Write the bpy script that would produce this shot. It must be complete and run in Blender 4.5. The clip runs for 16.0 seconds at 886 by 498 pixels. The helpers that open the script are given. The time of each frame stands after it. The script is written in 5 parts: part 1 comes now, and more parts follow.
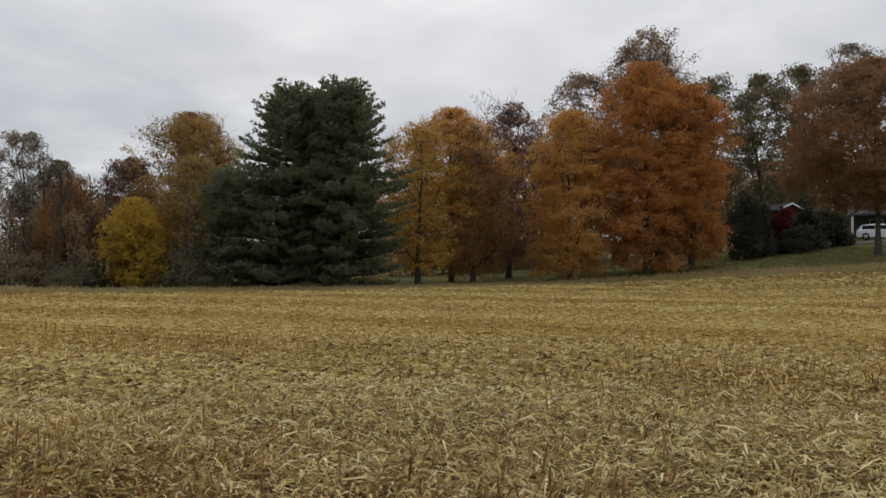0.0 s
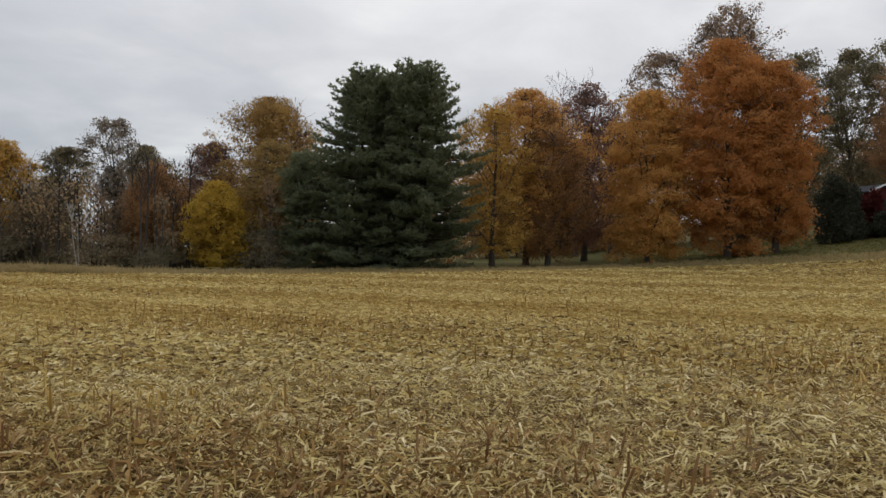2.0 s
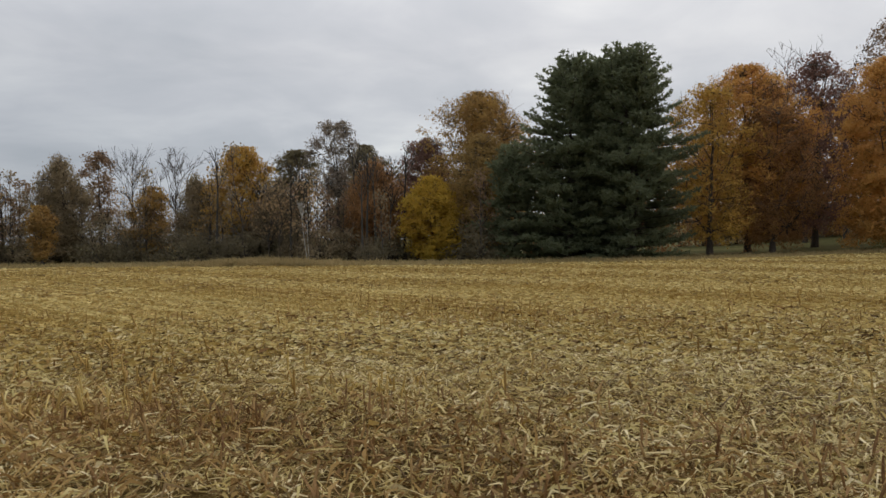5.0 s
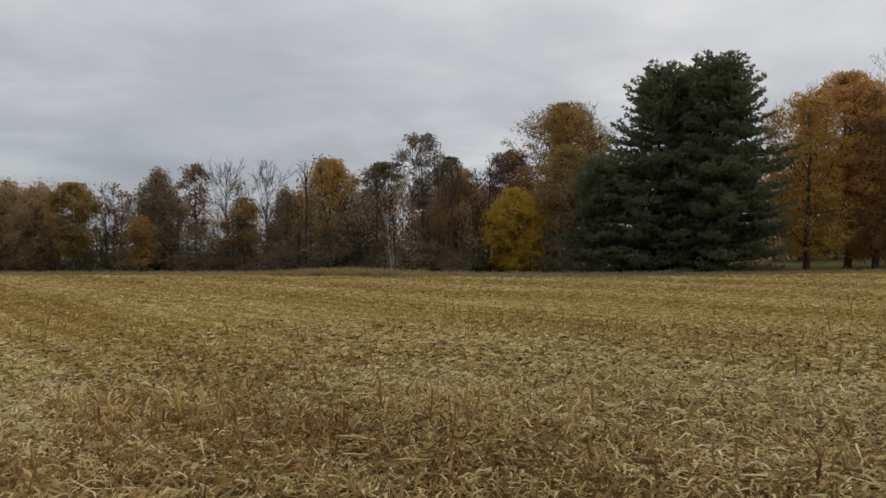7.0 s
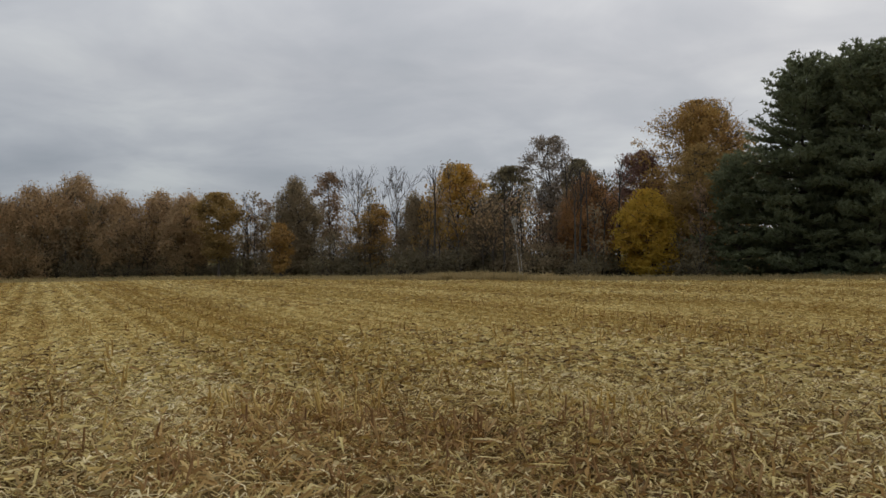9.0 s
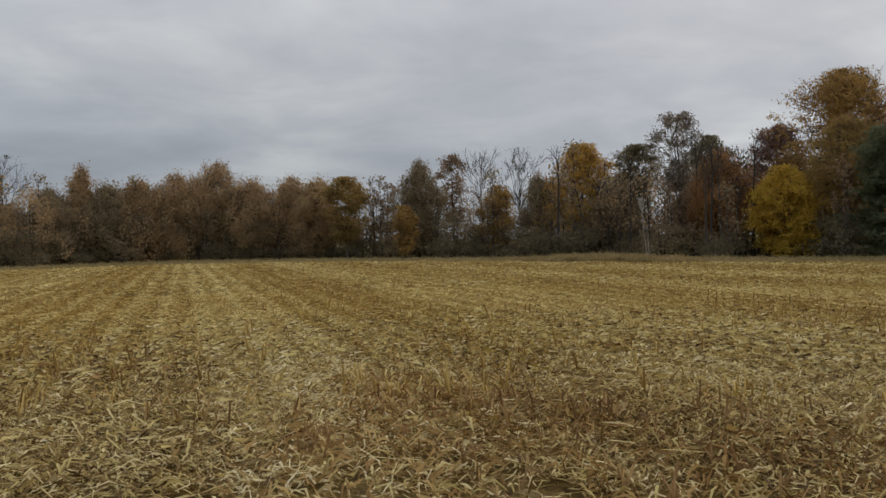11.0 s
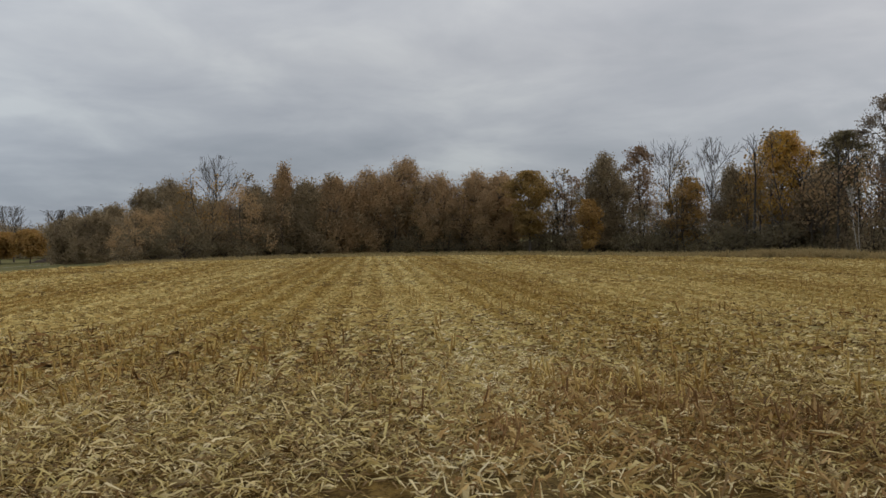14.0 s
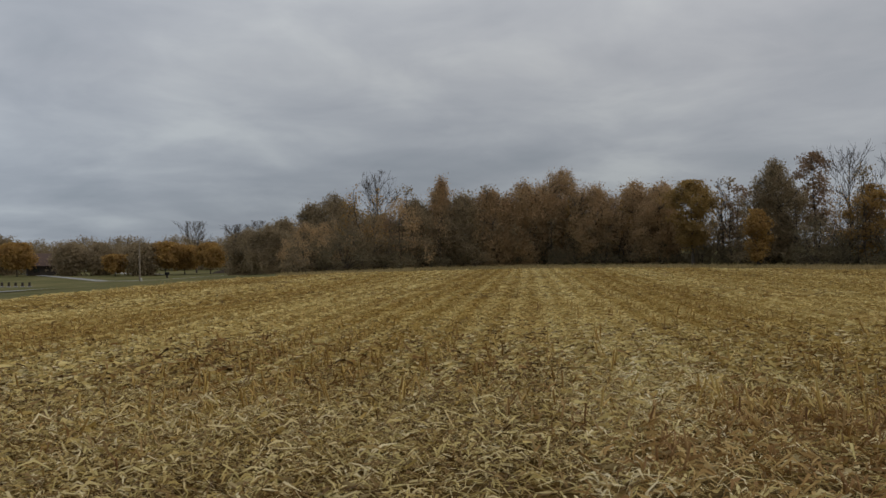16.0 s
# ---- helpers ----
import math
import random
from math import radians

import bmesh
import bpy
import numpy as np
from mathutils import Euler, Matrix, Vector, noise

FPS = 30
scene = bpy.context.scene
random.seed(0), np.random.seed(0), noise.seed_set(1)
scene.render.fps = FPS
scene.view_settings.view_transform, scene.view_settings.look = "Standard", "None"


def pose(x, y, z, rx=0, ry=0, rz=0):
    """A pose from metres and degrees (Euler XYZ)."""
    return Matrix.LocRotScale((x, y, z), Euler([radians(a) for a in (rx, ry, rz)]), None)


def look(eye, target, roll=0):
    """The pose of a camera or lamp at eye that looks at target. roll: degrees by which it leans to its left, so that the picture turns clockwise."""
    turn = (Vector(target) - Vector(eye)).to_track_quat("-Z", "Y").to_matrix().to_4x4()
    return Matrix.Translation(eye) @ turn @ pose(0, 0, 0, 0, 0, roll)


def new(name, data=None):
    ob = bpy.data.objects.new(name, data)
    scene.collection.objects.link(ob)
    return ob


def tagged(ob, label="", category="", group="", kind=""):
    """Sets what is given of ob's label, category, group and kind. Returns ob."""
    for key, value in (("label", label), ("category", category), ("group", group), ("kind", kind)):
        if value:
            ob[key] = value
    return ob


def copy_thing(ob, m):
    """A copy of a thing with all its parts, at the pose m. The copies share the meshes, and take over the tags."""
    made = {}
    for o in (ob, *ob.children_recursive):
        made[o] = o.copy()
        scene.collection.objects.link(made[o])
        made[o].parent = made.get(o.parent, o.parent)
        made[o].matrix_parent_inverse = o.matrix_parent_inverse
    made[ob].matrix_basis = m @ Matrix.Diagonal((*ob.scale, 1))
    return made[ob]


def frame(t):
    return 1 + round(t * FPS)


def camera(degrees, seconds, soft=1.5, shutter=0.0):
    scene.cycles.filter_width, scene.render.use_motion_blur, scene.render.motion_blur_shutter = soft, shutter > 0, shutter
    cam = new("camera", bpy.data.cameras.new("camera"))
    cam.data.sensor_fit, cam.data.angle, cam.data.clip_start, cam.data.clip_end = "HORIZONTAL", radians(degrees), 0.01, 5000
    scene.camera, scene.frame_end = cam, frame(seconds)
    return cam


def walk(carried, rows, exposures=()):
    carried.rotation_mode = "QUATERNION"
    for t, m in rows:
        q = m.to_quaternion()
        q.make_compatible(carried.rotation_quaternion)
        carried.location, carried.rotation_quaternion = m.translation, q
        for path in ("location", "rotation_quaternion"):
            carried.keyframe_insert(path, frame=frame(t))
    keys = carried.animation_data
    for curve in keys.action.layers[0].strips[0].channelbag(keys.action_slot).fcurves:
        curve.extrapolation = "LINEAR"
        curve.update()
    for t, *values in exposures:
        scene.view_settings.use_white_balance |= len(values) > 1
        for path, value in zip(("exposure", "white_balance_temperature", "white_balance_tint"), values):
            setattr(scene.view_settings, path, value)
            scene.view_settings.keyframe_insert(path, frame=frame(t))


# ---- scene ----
EYE, ARM = 1.5, 0.265
cam = camera(57.97, 16.0, soft=1.5)
ROWS = [
    (0.0, 0.00, 1.10, 0.00),
    (0.5, 1.74, 0.57, 0.07),
    (1.0, 2.65, 0.37, -0.08),
    (1.5, 3.86, -0.06, -0.08),
    (2.0, 5.28, -0.15, -0.22),
    (2.5, 6.80, -0.06, -0.12),
    (3.0, 9.85, -0.62, 0.06),
    (3.5, 13.24, -1.00, 0.20),
    (4.0, 16.43, -1.69, 0.71),
    (4.2, 17.14, -1.58, 0.81),
    (6.3, 24.21, 0.07, 0.54),
    (6.5, 24.52, -0.02, 0.46),
    (7.0, 26.14, 0.14, 0.43),
    (7.5, 28.69, 0.42, 0.68),
    (8.0, 30.54, 0.43, 0.46),
    (8.5, 33.13, 0.53, 0.89),
    (9.0, 35.24, 0.52, 0.82),
    (9.2, 36.12, -0.09, 0.87),
    (11.3, 45.15, -0.46, 0.80),
    (11.5, 45.97, -0.37, 0.53),
    (12.0, 49.14, -0.36, 0.89),
    (12.5, 51.18, -0.72, 0.93),
    (13.0, 53.13, -0.84, 0.75),
    (13.5, 54.33, -0.64, 0.81),
    (14.0, 57.04, -0.85, 0.96),
    (14.5, 59.51, -0.68, 1.04),
    (15.0, 61.88, -0.41, 0.81),
    (15.5, 65.39, 0.01, 0.99),
    (16.0, 68.13, 0.21, 1.02),
]


def carried_pose(yaw, pitch, roll):
    a = radians(yaw)
    return pose(-ARM * math.sin(a), ARM * math.cos(a) - ARM, EYE, 90 + pitch, roll, yaw)


walk(cam, [(t, carried_pose(yaw, pitch, roll)) for t, yaw, pitch, roll in ROWS], exposures=[(0.0, 0.23), (3.5, 0.32), (7.0, 0.06), (9.0, 0.02), (12.5, 0.0), (15.0, -0.08), (16.0, -0.25)])


# ---- node helpers ----
def node(nt, kind, **values):
    n = nt.nodes.new(kind)
    for key, value in values.items():
        if key in n.inputs:
            n.inputs[key].default_value = value
    return n


def tree_of(owner):
    owner.use_nodes = True
    owner.node_tree.nodes.clear()
    return owner.node_tree


def link(nt, a, b):
    nt.links.new(a, b)


def ramp(nt, stops, fac):
    r = nt.nodes.new("ShaderNodeValToRGB")
    while len(r.color_ramp.elements) < len(stops):
        r.color_ramp.elements.new(0.5)
    for e, (p, c) in zip(r.color_ramp.elements, stops):
        e.position, e.color = p, (*c, 1)
    link(nt, fac, r.inputs["Fac"])
    return r.outputs["Color"]


def sums(nt, op, a, b, clamp=False):
    m = nt.nodes.new("ShaderNodeMath")
    m.operation, m.use_clamp = op, clamp
    for k, v in enumerate((a, b)):
        if isinstance(v, (int, float)):
            m.inputs[k].default_value = v
        elif v is not None:
            link(nt, v, m.inputs[k])
    return m.outputs[0]


def mixed(nt, fac, a, b, mode="MIX"):
    m = nt.nodes.new("ShaderNodeMix")
    m.data_type, m.blend_type = "RGBA", mode
    for k, v in ((0, fac), (6, a), (7, b)):
        if isinstance(v, (int, float)):
            m.inputs[k].default_value = v
        elif isinstance(v, tuple):
            m.inputs[k].default_value = (*v, 1)
        else:
            link(nt, v, m.inputs[k])
    return m.outputs[2]


def noisy(nt, vector, scale, detail=4.0, rough=0.55, distort=0.0):
    n = node(nt, "ShaderNodeTexNoise", Scale=scale, Detail=detail, Roughness=rough, Distortion=distort)
    link(nt, vector, n.inputs["Vector"])
    return n.outputs["Fac"]


def finish(nt, color, rough=0.8, bump=None, strength=0.4, distance=0.02, metal=0.0, gloss=0.3, through_light=0.0):
    out = nt.nodes.new("ShaderNodeOutputMaterial")
    p = node(nt, "ShaderNodeBsdfPrincipled", Roughness=rough, Metallic=metal)
    p.inputs["Specular IOR Level"].default_value = gloss
    if isinstance(color, tuple):
        p.inputs["Base Color"].default_value = (*color, 1)
    else:
        link(nt, color, p.inputs["Base Color"])
    if bump is not None:
        b = node(nt, "ShaderNodeBump", Strength=strength, Distance=distance)
        link(nt, bump, b.inputs["Height"])
        link(nt, b.outputs[0], p.inputs["Normal"])
    shader = p.outputs[0]
    if through_light:
        tr = nt.nodes.new("ShaderNodeBsdfTranslucent")
        link(nt, color, tr.inputs["Color"])
        mx = node(nt, "ShaderNodeMixShader", Fac=through_light)
        link(nt, shader, mx.inputs[1])
        link(nt, tr.outputs[0], mx.inputs[2])
        shader = mx.outputs[0]
    link(nt, shader, out.inputs["Surface"])


# ---- world: overcast sky, sun veiled high ahead ----
SUN_AZ, SUN_EL = 20.0, 40.0
world = bpy.data.worlds.new("overcast_sky")
scene.world = world
nt = tree_of(world)
coord = nt.nodes.new("ShaderNodeTexCoord").outputs["Generated"]
sep = nt.nodes.new("ShaderNodeSeparateXYZ")
link(nt, coord, sep.inputs[0])
up = sums(nt, "MAXIMUM", sep.outputs[2], 0.0)
flat = sums(nt, "ADD", up, 0.16)
plane = nt.nodes.new("ShaderNodeCombineXYZ")
link(nt, sums(nt, "DIVIDE", sep.outputs[0], flat), plane.inputs[0])
link(nt, sums(nt, "DIVIDE", sep.outputs[1], flat), plane.inputs[1])
big = noisy(nt, plane.outputs[0], 0.75, 5.0, 0.5, 0.5)
fine = noisy(nt, plane.outputs[0], 1.9, 6.0, 0.55, 0.35)
cover = sums(nt, "ADD", sums(nt, "MULTIPLY", big, 0.62), sums(nt, "MULTIPLY", fine, 0.38))
cloud = ramp(nt, [(0.34, (0.50, 0.52, 0.555)), (0.46, (0.595, 0.604, 0.636)), (0.55, (0.69, 0.695, 0.715)), (0.66, (0.85, 0.85, 0.84))], cover)
# the veil is brighter overhead and towards the sun, bluer away from it
toward = nt.nodes.new("ShaderNodeVectorMath")
toward.operation = "DOT_PRODUCT"
link(nt, coord, toward.inputs[0])
toward.inputs[1].default_value = (math.sin(radians(SUN_AZ)), math.cos(radians(SUN_AZ)), 0.35)
gain = sums(nt, "ADD", sums(nt, "MULTIPLY", toward.outputs["Value"], 0.10), sums(nt, "ADD", sums(nt, "MULTIPLY", sums(nt, "MINIMUM", up, 0.45), 1.1), 0.60))
def lobe(az, power, amount):
    """A broad, soft change of the cloud's brightness about one direction."""
    d = nt.nodes.new("ShaderNodeVectorMath")
    d.operation = "DOT_PRODUCT"
    link(nt, coord, d.inputs[0])
    d.inputs[1].default_value = (-math.sin(radians(az)), math.cos(radians(az)), 0.0)
    return sums(nt, "MULTIPLY", sums(nt, "POWER", sums(nt, "MAXIMUM", d.outputs["Value"], 0.0), power), amount)


gain = sums(nt, "ADD", gain, sums(nt, "ADD", lobe(62, 8.0, -0.13), lobe(112, 14.0, 0.20)))
tint = ramp(nt, [(0.0, (0.895, 0.972, 1.07)), (0.9, (1.01, 1.0, 1.0))], sums(nt, "ADD", sums(nt, "MULTIPLY", toward.outputs["Value"], 0.5), 0.45, True))
low_tint = ramp(nt, [(0.02, (0.95, 1.0, 1.035)), (0.22, (1.0, 1.0, 0.985))], up)
lit = mixed(nt, 1.0, mixed(nt, 1.0, cloud, tint, "MULTIPLY"), low_tint, "MULTIPLY")
clouds = nt.nodes.new("ShaderNodeBackground")
link(nt, lit, clouds.inputs["Color"])
link(nt, gain, clouds.inputs["Strength"])
sky = nt.nodes.new("ShaderNodeTexSky")
sky.sky_type, sky.sun_disc = "NISHITA", False
sky.sun_elevation, sky.sun_rotation = radians(SUN_EL), radians(SUN_AZ)
clear = node(nt, "ShaderNodeBackground", Strength=0.06)
link(nt, sky.outputs[0], clear.inputs["Color"])
both = node(nt, "ShaderNodeMixShader", Fac=0.9)
link(nt, clear.outputs[0], both.inputs[1])
link(nt, clouds.outputs[0], both.inputs[2])
world_out = nt.nodes.new("ShaderNodeOutputWorld")
link(nt, both.outputs[0], world_out.inputs["Surface"])

sun_data = bpy.data.lights.new("sun", "SUN")
sun_data.energy, sun_data.angle, sun_data.color = 0.6, radians(25), (1.0, 0.96, 0.9)
sun = new("sun", sun_data)
a, e = radians(SUN_AZ), radians(SUN_EL)
sun.matrix_world = look((200 * math.sin(a) * math.cos(e), 200 * math.cos(a) * math.cos(e), 200 * math.sin(e)), (0, 0, 0))


# ---- materials ----
def leaf_material(name, stops, see=0.5, patch=0.45):
    m = bpy.data.materials.new(name)
    nt = tree_of(m)
    geo = nt.nodes.new("ShaderNodeNewGeometry")
    pos = nt.nodes.new("ShaderNodeTexCoord").outputs["Object"]
    fac = sums(nt, "ADD", sums(nt, "MULTIPLY", geo.outputs["Random Per Island"], 0.13), sums(nt, "MULTIPLY", noisy(nt, pos, patch, 4.0, 0.6), 0.87))
    col = ramp(nt, stops, fac)
    finish(nt, col, 0.9, gloss=0.03, through_light=see)
    return m


LEAF = {
    "orange": leaf_material("orange_maple_leaves", [(0.25, (0.413, 0.194, 0.073)), (0.5, (0.550, 0.250, 0.080)), (0.75, (0.613, 0.306, 0.098))]),
    "amber": leaf_material("amber_maple_leaves", [(0.25, (0.472, 0.258, 0.090)), (0.5, (0.625, 0.338, 0.102)), (0.75, (0.684, 0.420, 0.120))]),
    "rust": leaf_material("rust_maple_leaves", [(0.25, (0.233, 0.130, 0.070)), (0.5, (0.312, 0.171, 0.086)), (0.75, (0.380, 0.204, 0.099))]),
    "gold": leaf_material("golden_leaves", [(0.25, (0.382, 0.227, 0.078)), (0.5, (0.561, 0.343, 0.085)), (0.75, (0.665, 0.446, 0.105))]),
    "yellow": leaf_material("yellow_leaves", [(0.25, (0.418, 0.265, 0.060)), (0.5, (0.551, 0.360, 0.060)), (0.75, (0.608, 0.440, 0.085))]),
    "dull": leaf_material("dull_ochre_leaves", [(0.25, (0.259, 0.184, 0.083)), (0.5, (0.368, 0.247, 0.094)), (0.75, (0.460, 0.310, 0.105))]),
    "ochre": leaf_material("ochre_leaves", [(0.25, (0.287, 0.186, 0.085)), (0.5, (0.421, 0.259, 0.091)), (0.75, (0.533, 0.343, 0.102))]),
    "russet": leaf_material("russet_leaves", [(0.25, (0.279, 0.163, 0.073)), (0.5, (0.392, 0.214, 0.094)), (0.75, (0.463, 0.257, 0.110))]),
    "plum": leaf_material("maroon_leaves", [(0.25, (0.186, 0.112, 0.086)), (0.5, (0.266, 0.155, 0.119)), (0.75, (0.333, 0.194, 0.145))]),
    "umber": leaf_material("umber_leaves", [(0.25, (0.365, 0.257, 0.147)), (0.5, (0.464, 0.319, 0.174)), (0.75, (0.552, 0.382, 0.200))]),
    "brush": leaf_material("brown_brush_leaves", [(0.25, (0.229, 0.185, 0.122)), (0.5, (0.320, 0.246, 0.149)), (0.75, (0.401, 0.310, 0.180))]),
    "olive": leaf_material("olive_oak_leaves", [(0.25, (0.143, 0.126, 0.077)), (0.5, (0.208, 0.174, 0.100)), (0.75, (0.286, 0.225, 0.119))]),
    "pale": leaf_material("pale_tan_leaves", [(0.25, (0.210, 0.174, 0.140)), (0.5, (0.300, 0.247, 0.191)), (0.75, (0.375, 0.305, 0.231))]),
    "thin": leaf_material("thin_brown_leaves", [(0.25, (0.208, 0.140, 0.091)), (0.5, (0.298, 0.197, 0.124)), (0.75, (0.376, 0.248, 0.155))]),
    "pine": leaf_material("pine_needles", [(0.25, (0.153, 0.165, 0.100)), (0.5, (0.209, 0.229, 0.132)), (0.75, (0.268, 0.285, 0.158))], see=0.55),
    "hedge": leaf_material("dark_evergreen_leaves", [(0.25, (0.068, 0.069, 0.050)), (0.5, (0.088, 0.090, 0.064)), (0.75, (0.109, 0.109, 0.077))], see=0.15),
    "red": leaf_material("dark_red_leaves", [(0.25, (0.094, 0.025, 0.022)), (0.5, (0.137, 0.036, 0.033)), (0.75, (0.176, 0.047, 0.042))]),
    "shrub": leaf_material("undergrowth_leaves", [(0.25, (0.153, 0.132, 0.088)), (0.5, (0.223, 0.183, 0.113)), (0.75, (0.314, 0.255, 0.146))]),
    "grass": leaf_material("verge_grass_blades", [(0.2, (0.209, 0.171, 0.078)), (0.5, (0.399, 0.303, 0.145)), (0.8, (0.570, 0.439, 0.223))], patch=0.15),
    "lawn": leaf_material("lawn_grass_blades", [(0.25, (0.093, 0.093, 0.027)), (0.5, (0.180, 0.164, 0.051)), (0.75, (0.313, 0.243, 0.088))]),
}


def bark_material(name, c):
    m = bpy.data.materials.new(name)
    nt = tree_of(m)
    pos = nt.nodes.new("ShaderNodeTexCoord").outputs["Object"]
    mp = node(nt, "ShaderNodeMapping", Scale=(6, 6, 1.2))
    link(nt, pos, mp.inputs["Vector"])
    n1, n2 = noisy(nt, mp.outputs[0], 3.0, 6.0), noisy(nt, pos, 0.5, 3.0)
    fac = sums(nt, "ADD", sums(nt, "MULTIPLY", n1, 0.65), sums(nt, "MULTIPLY", n2, 0.35))
    col = ramp(nt, [(0.3, tuple(v * 0.5 for v in c)), (0.55, c), (0.75, tuple(min(1, v * 1.5) for v in c))], fac)
    finish(nt, col, 0.9, n1, 0.6, 0.03, gloss=0.2)
    return m


BARK = bark_material("grey_brown_bark", (0.105, 0.087, 0.070))
BARK_PINE = bark_material("dark_pine_bark", (0.10, 0.083, 0.068))
BARK_GREY = bark_material("weathered_grey_bark", (0.075, 0.066, 0.056))
BARK_PALE = bark_material("white_birch_bark", (0.50, 0.47, 0.41))

ROW_AZ, PASS = 62.0, 6.6
ra = radians(ROW_AZ)
ALONG, ACROSS = (-math.sin(ra), math.cos(ra)), (math.cos(ra), math.sin(ra))


def row_coords(nt, pos):
    """The place along and across the crop rows."""
    mp = node(nt, "ShaderNodeMapping", Rotation=(0, 0, -(math.pi / 2 + ra)))
    link(nt, pos, mp.inputs["Vector"])
    return mp.outputs[0]


def row_lines(nt, rows, strength=0.2):
    """Brown along each crop row, pale between the rows, fading in and out."""
    sp = nt.nodes.new("ShaderNodeSeparateXYZ")
    link(nt, rows, sp.inputs[0])
    wave = sums(nt, "SINE", sums(nt, "MULTIPLY", sp.outputs[1], 2 * math.pi / 0.76), None)
    long = node(nt, "ShaderNodeMapping", Scale=(0.03, 0.35, 1.0))
    link(nt, rows, long.inputs["Vector"])
    amount = sums(nt, "MULTIPLY", noisy(nt, long.outputs[0], 1.0, 2.0), strength)
    # each pass of the harvester leaves a brown and a pale band
    band = sums(nt, "COSINE", sums(nt, "MULTIPLY", sums(nt, "ADD", sp.outputs[1], 0.45), -2 * math.pi / PASS), None)
    broken = sums(nt, "MULTIPLY", noisy(nt, long.outputs[0], 0.6, 3.0), -strength)
    shade = sums(nt, "ADD", sums(nt, "MULTIPLY", sums(nt, "MULTIPLY", wave, 1.2), amount), sums(nt, "MULTIPLY", band, broken))
    return ramp(nt, [(0.1, (1.14, 1.10, 1.02)), (0.9, (0.79, 0.67, 0.46))], sums(nt, "ADD", shade, 0.5, True))


def field_material():
    m = bpy.data.materials.new("corn_stubble_ground")
    nt = tree_of(m)
    pos = nt.nodes.new("ShaderNodeTexCoord").outputs["Object"]
    rows = row_coords(nt, pos)
    long = node(nt, "ShaderNodeMapping", Scale=(0.05, 1.0, 1.0))
    link(nt, rows, long.inputs["Vector"])
    strip = node(nt, "ShaderNodeMapping", Scale=(0.012, 0.2, 1.0))
    link(nt, rows, strip.inputs["Vector"])
    bands = noisy(nt, strip.outputs[0], 1.5, 2.0, 0.5)
    lines = noisy(nt, long.outputs[0], 1.4, 3.0, 0.6)
    patch = noisy(nt, pos, 0.35, 4.0, 0.6)
    straw = noisy(nt, pos, 14.0, 5.0, 0.7, 1.2)
    clod = noisy(nt, pos, 4.5, 4.0, 0.6, 0.6)
    base = ramp(nt, [(0.34, (0.058, 0.043, 0.025)), (0.46, (0.130, 0.097, 0.046)), (0.56, (0.255, 0.194, 0.086)), (0.70, (0.400, 0.320, 0.150))],
                sums(nt, "ADD", sums(nt, "MULTIPLY", straw, 0.6), sums(nt, "MULTIPLY", clod, 0.4)))
    wide = ramp(nt, [(0.36, (0.74, 0.62, 0.42)), (0.5, (0.95, 0.88, 0.74)), (0.62, (1.08, 1.05, 0.98))],
                sums(nt, "ADD", sums(nt, "MULTIPLY", bands, 0.5), sums(nt, "ADD", sums(nt, "MULTIPLY", lines, 0.28), sums(nt, "MULTIPLY", patch, 0.22))))
    wide = mixed(nt, 1.0, wide, row_lines(nt, rows), "MULTIPLY")
    finish(nt, mixed(nt, 1.0, base, wide, "MULTIPLY"), 0.9, straw, 0.8, 0.05, gloss=0.03)
    return m


def speckled(name, stops, scale=3.0, fine=40.0, rough=0.9, strength=0.3, gloss=0.2):
    m = bpy.data.materials.new(name)
    nt = tree_of(m)
    pos = nt.nodes.new("ShaderNodeTexCoord").outputs["Object"]
    n1, n2 = noisy(nt, pos, scale, 5.0), noisy(nt, pos, fine, 4.0)
    fac = sums(nt, "ADD", sums(nt, "MULTIPLY", n1, 0.6), sums(nt, "MULTIPLY", n2, 0.4))
    finish(nt, ramp(nt, stops, fac), rough, n2, strength, 0.01, gloss=gloss)
    return m


FIELD = field_material()
GRASS = speckled("rough_grass", [(0.3, (0.075, 0.076, 0.030)), (0.5, (0.135, 0.125, 0.050)), (0.7, (0.210, 0.175, 0.080))], 0.12, 5.0, gloss=0.02)
GRAVEL = speckled("pale_gravel", [(0.3, (0.20, 0.19, 0.17)), (0.5, (0.33, 0.32, 0.30)), (0.7, (0.45, 0.44, 0.41))], 0.6, 20.0, gloss=0.05)
DRIVE = speckled("worn_gravel", [(0.3, (0.10, 0.095, 0.085)), (0.5, (0.17, 0.16, 0.145)), (0.7, (0.25, 0.24, 0.22))], 0.6, 20.0, gloss=0.03)
SOIL = speckled("dark_soil", [(0.3, (0.03, 0.022, 0.016)), (0.6, (0.07, 0.05, 0.035))], 0.8, 9.0)
RED_WALL = speckled("red_board_paint", [(0.3, (0.085, 0.018, 0.016)), (0.7, (0.13, 0.028, 0.024))], 1.0, 12.0)
WHITE = speckled("white_paint", [(0.3, (0.68, 0.68, 0.66)), (0.7, (0.80, 0.80, 0.79))], 1.0, 12.0, 0.6)
ROOF = speckled("grey_shingle", [(0.3, (0.055, 0.055, 0.058)), (0.7, (0.10, 0.10, 0.104))], 1.0, 9.0)
ROOF_BROWN = speckled("brown_shingle", [(0.3, (0.08, 0.055, 0.045)), (0.7, (0.15, 0.10, 0.08))], 0.8, 8.0)
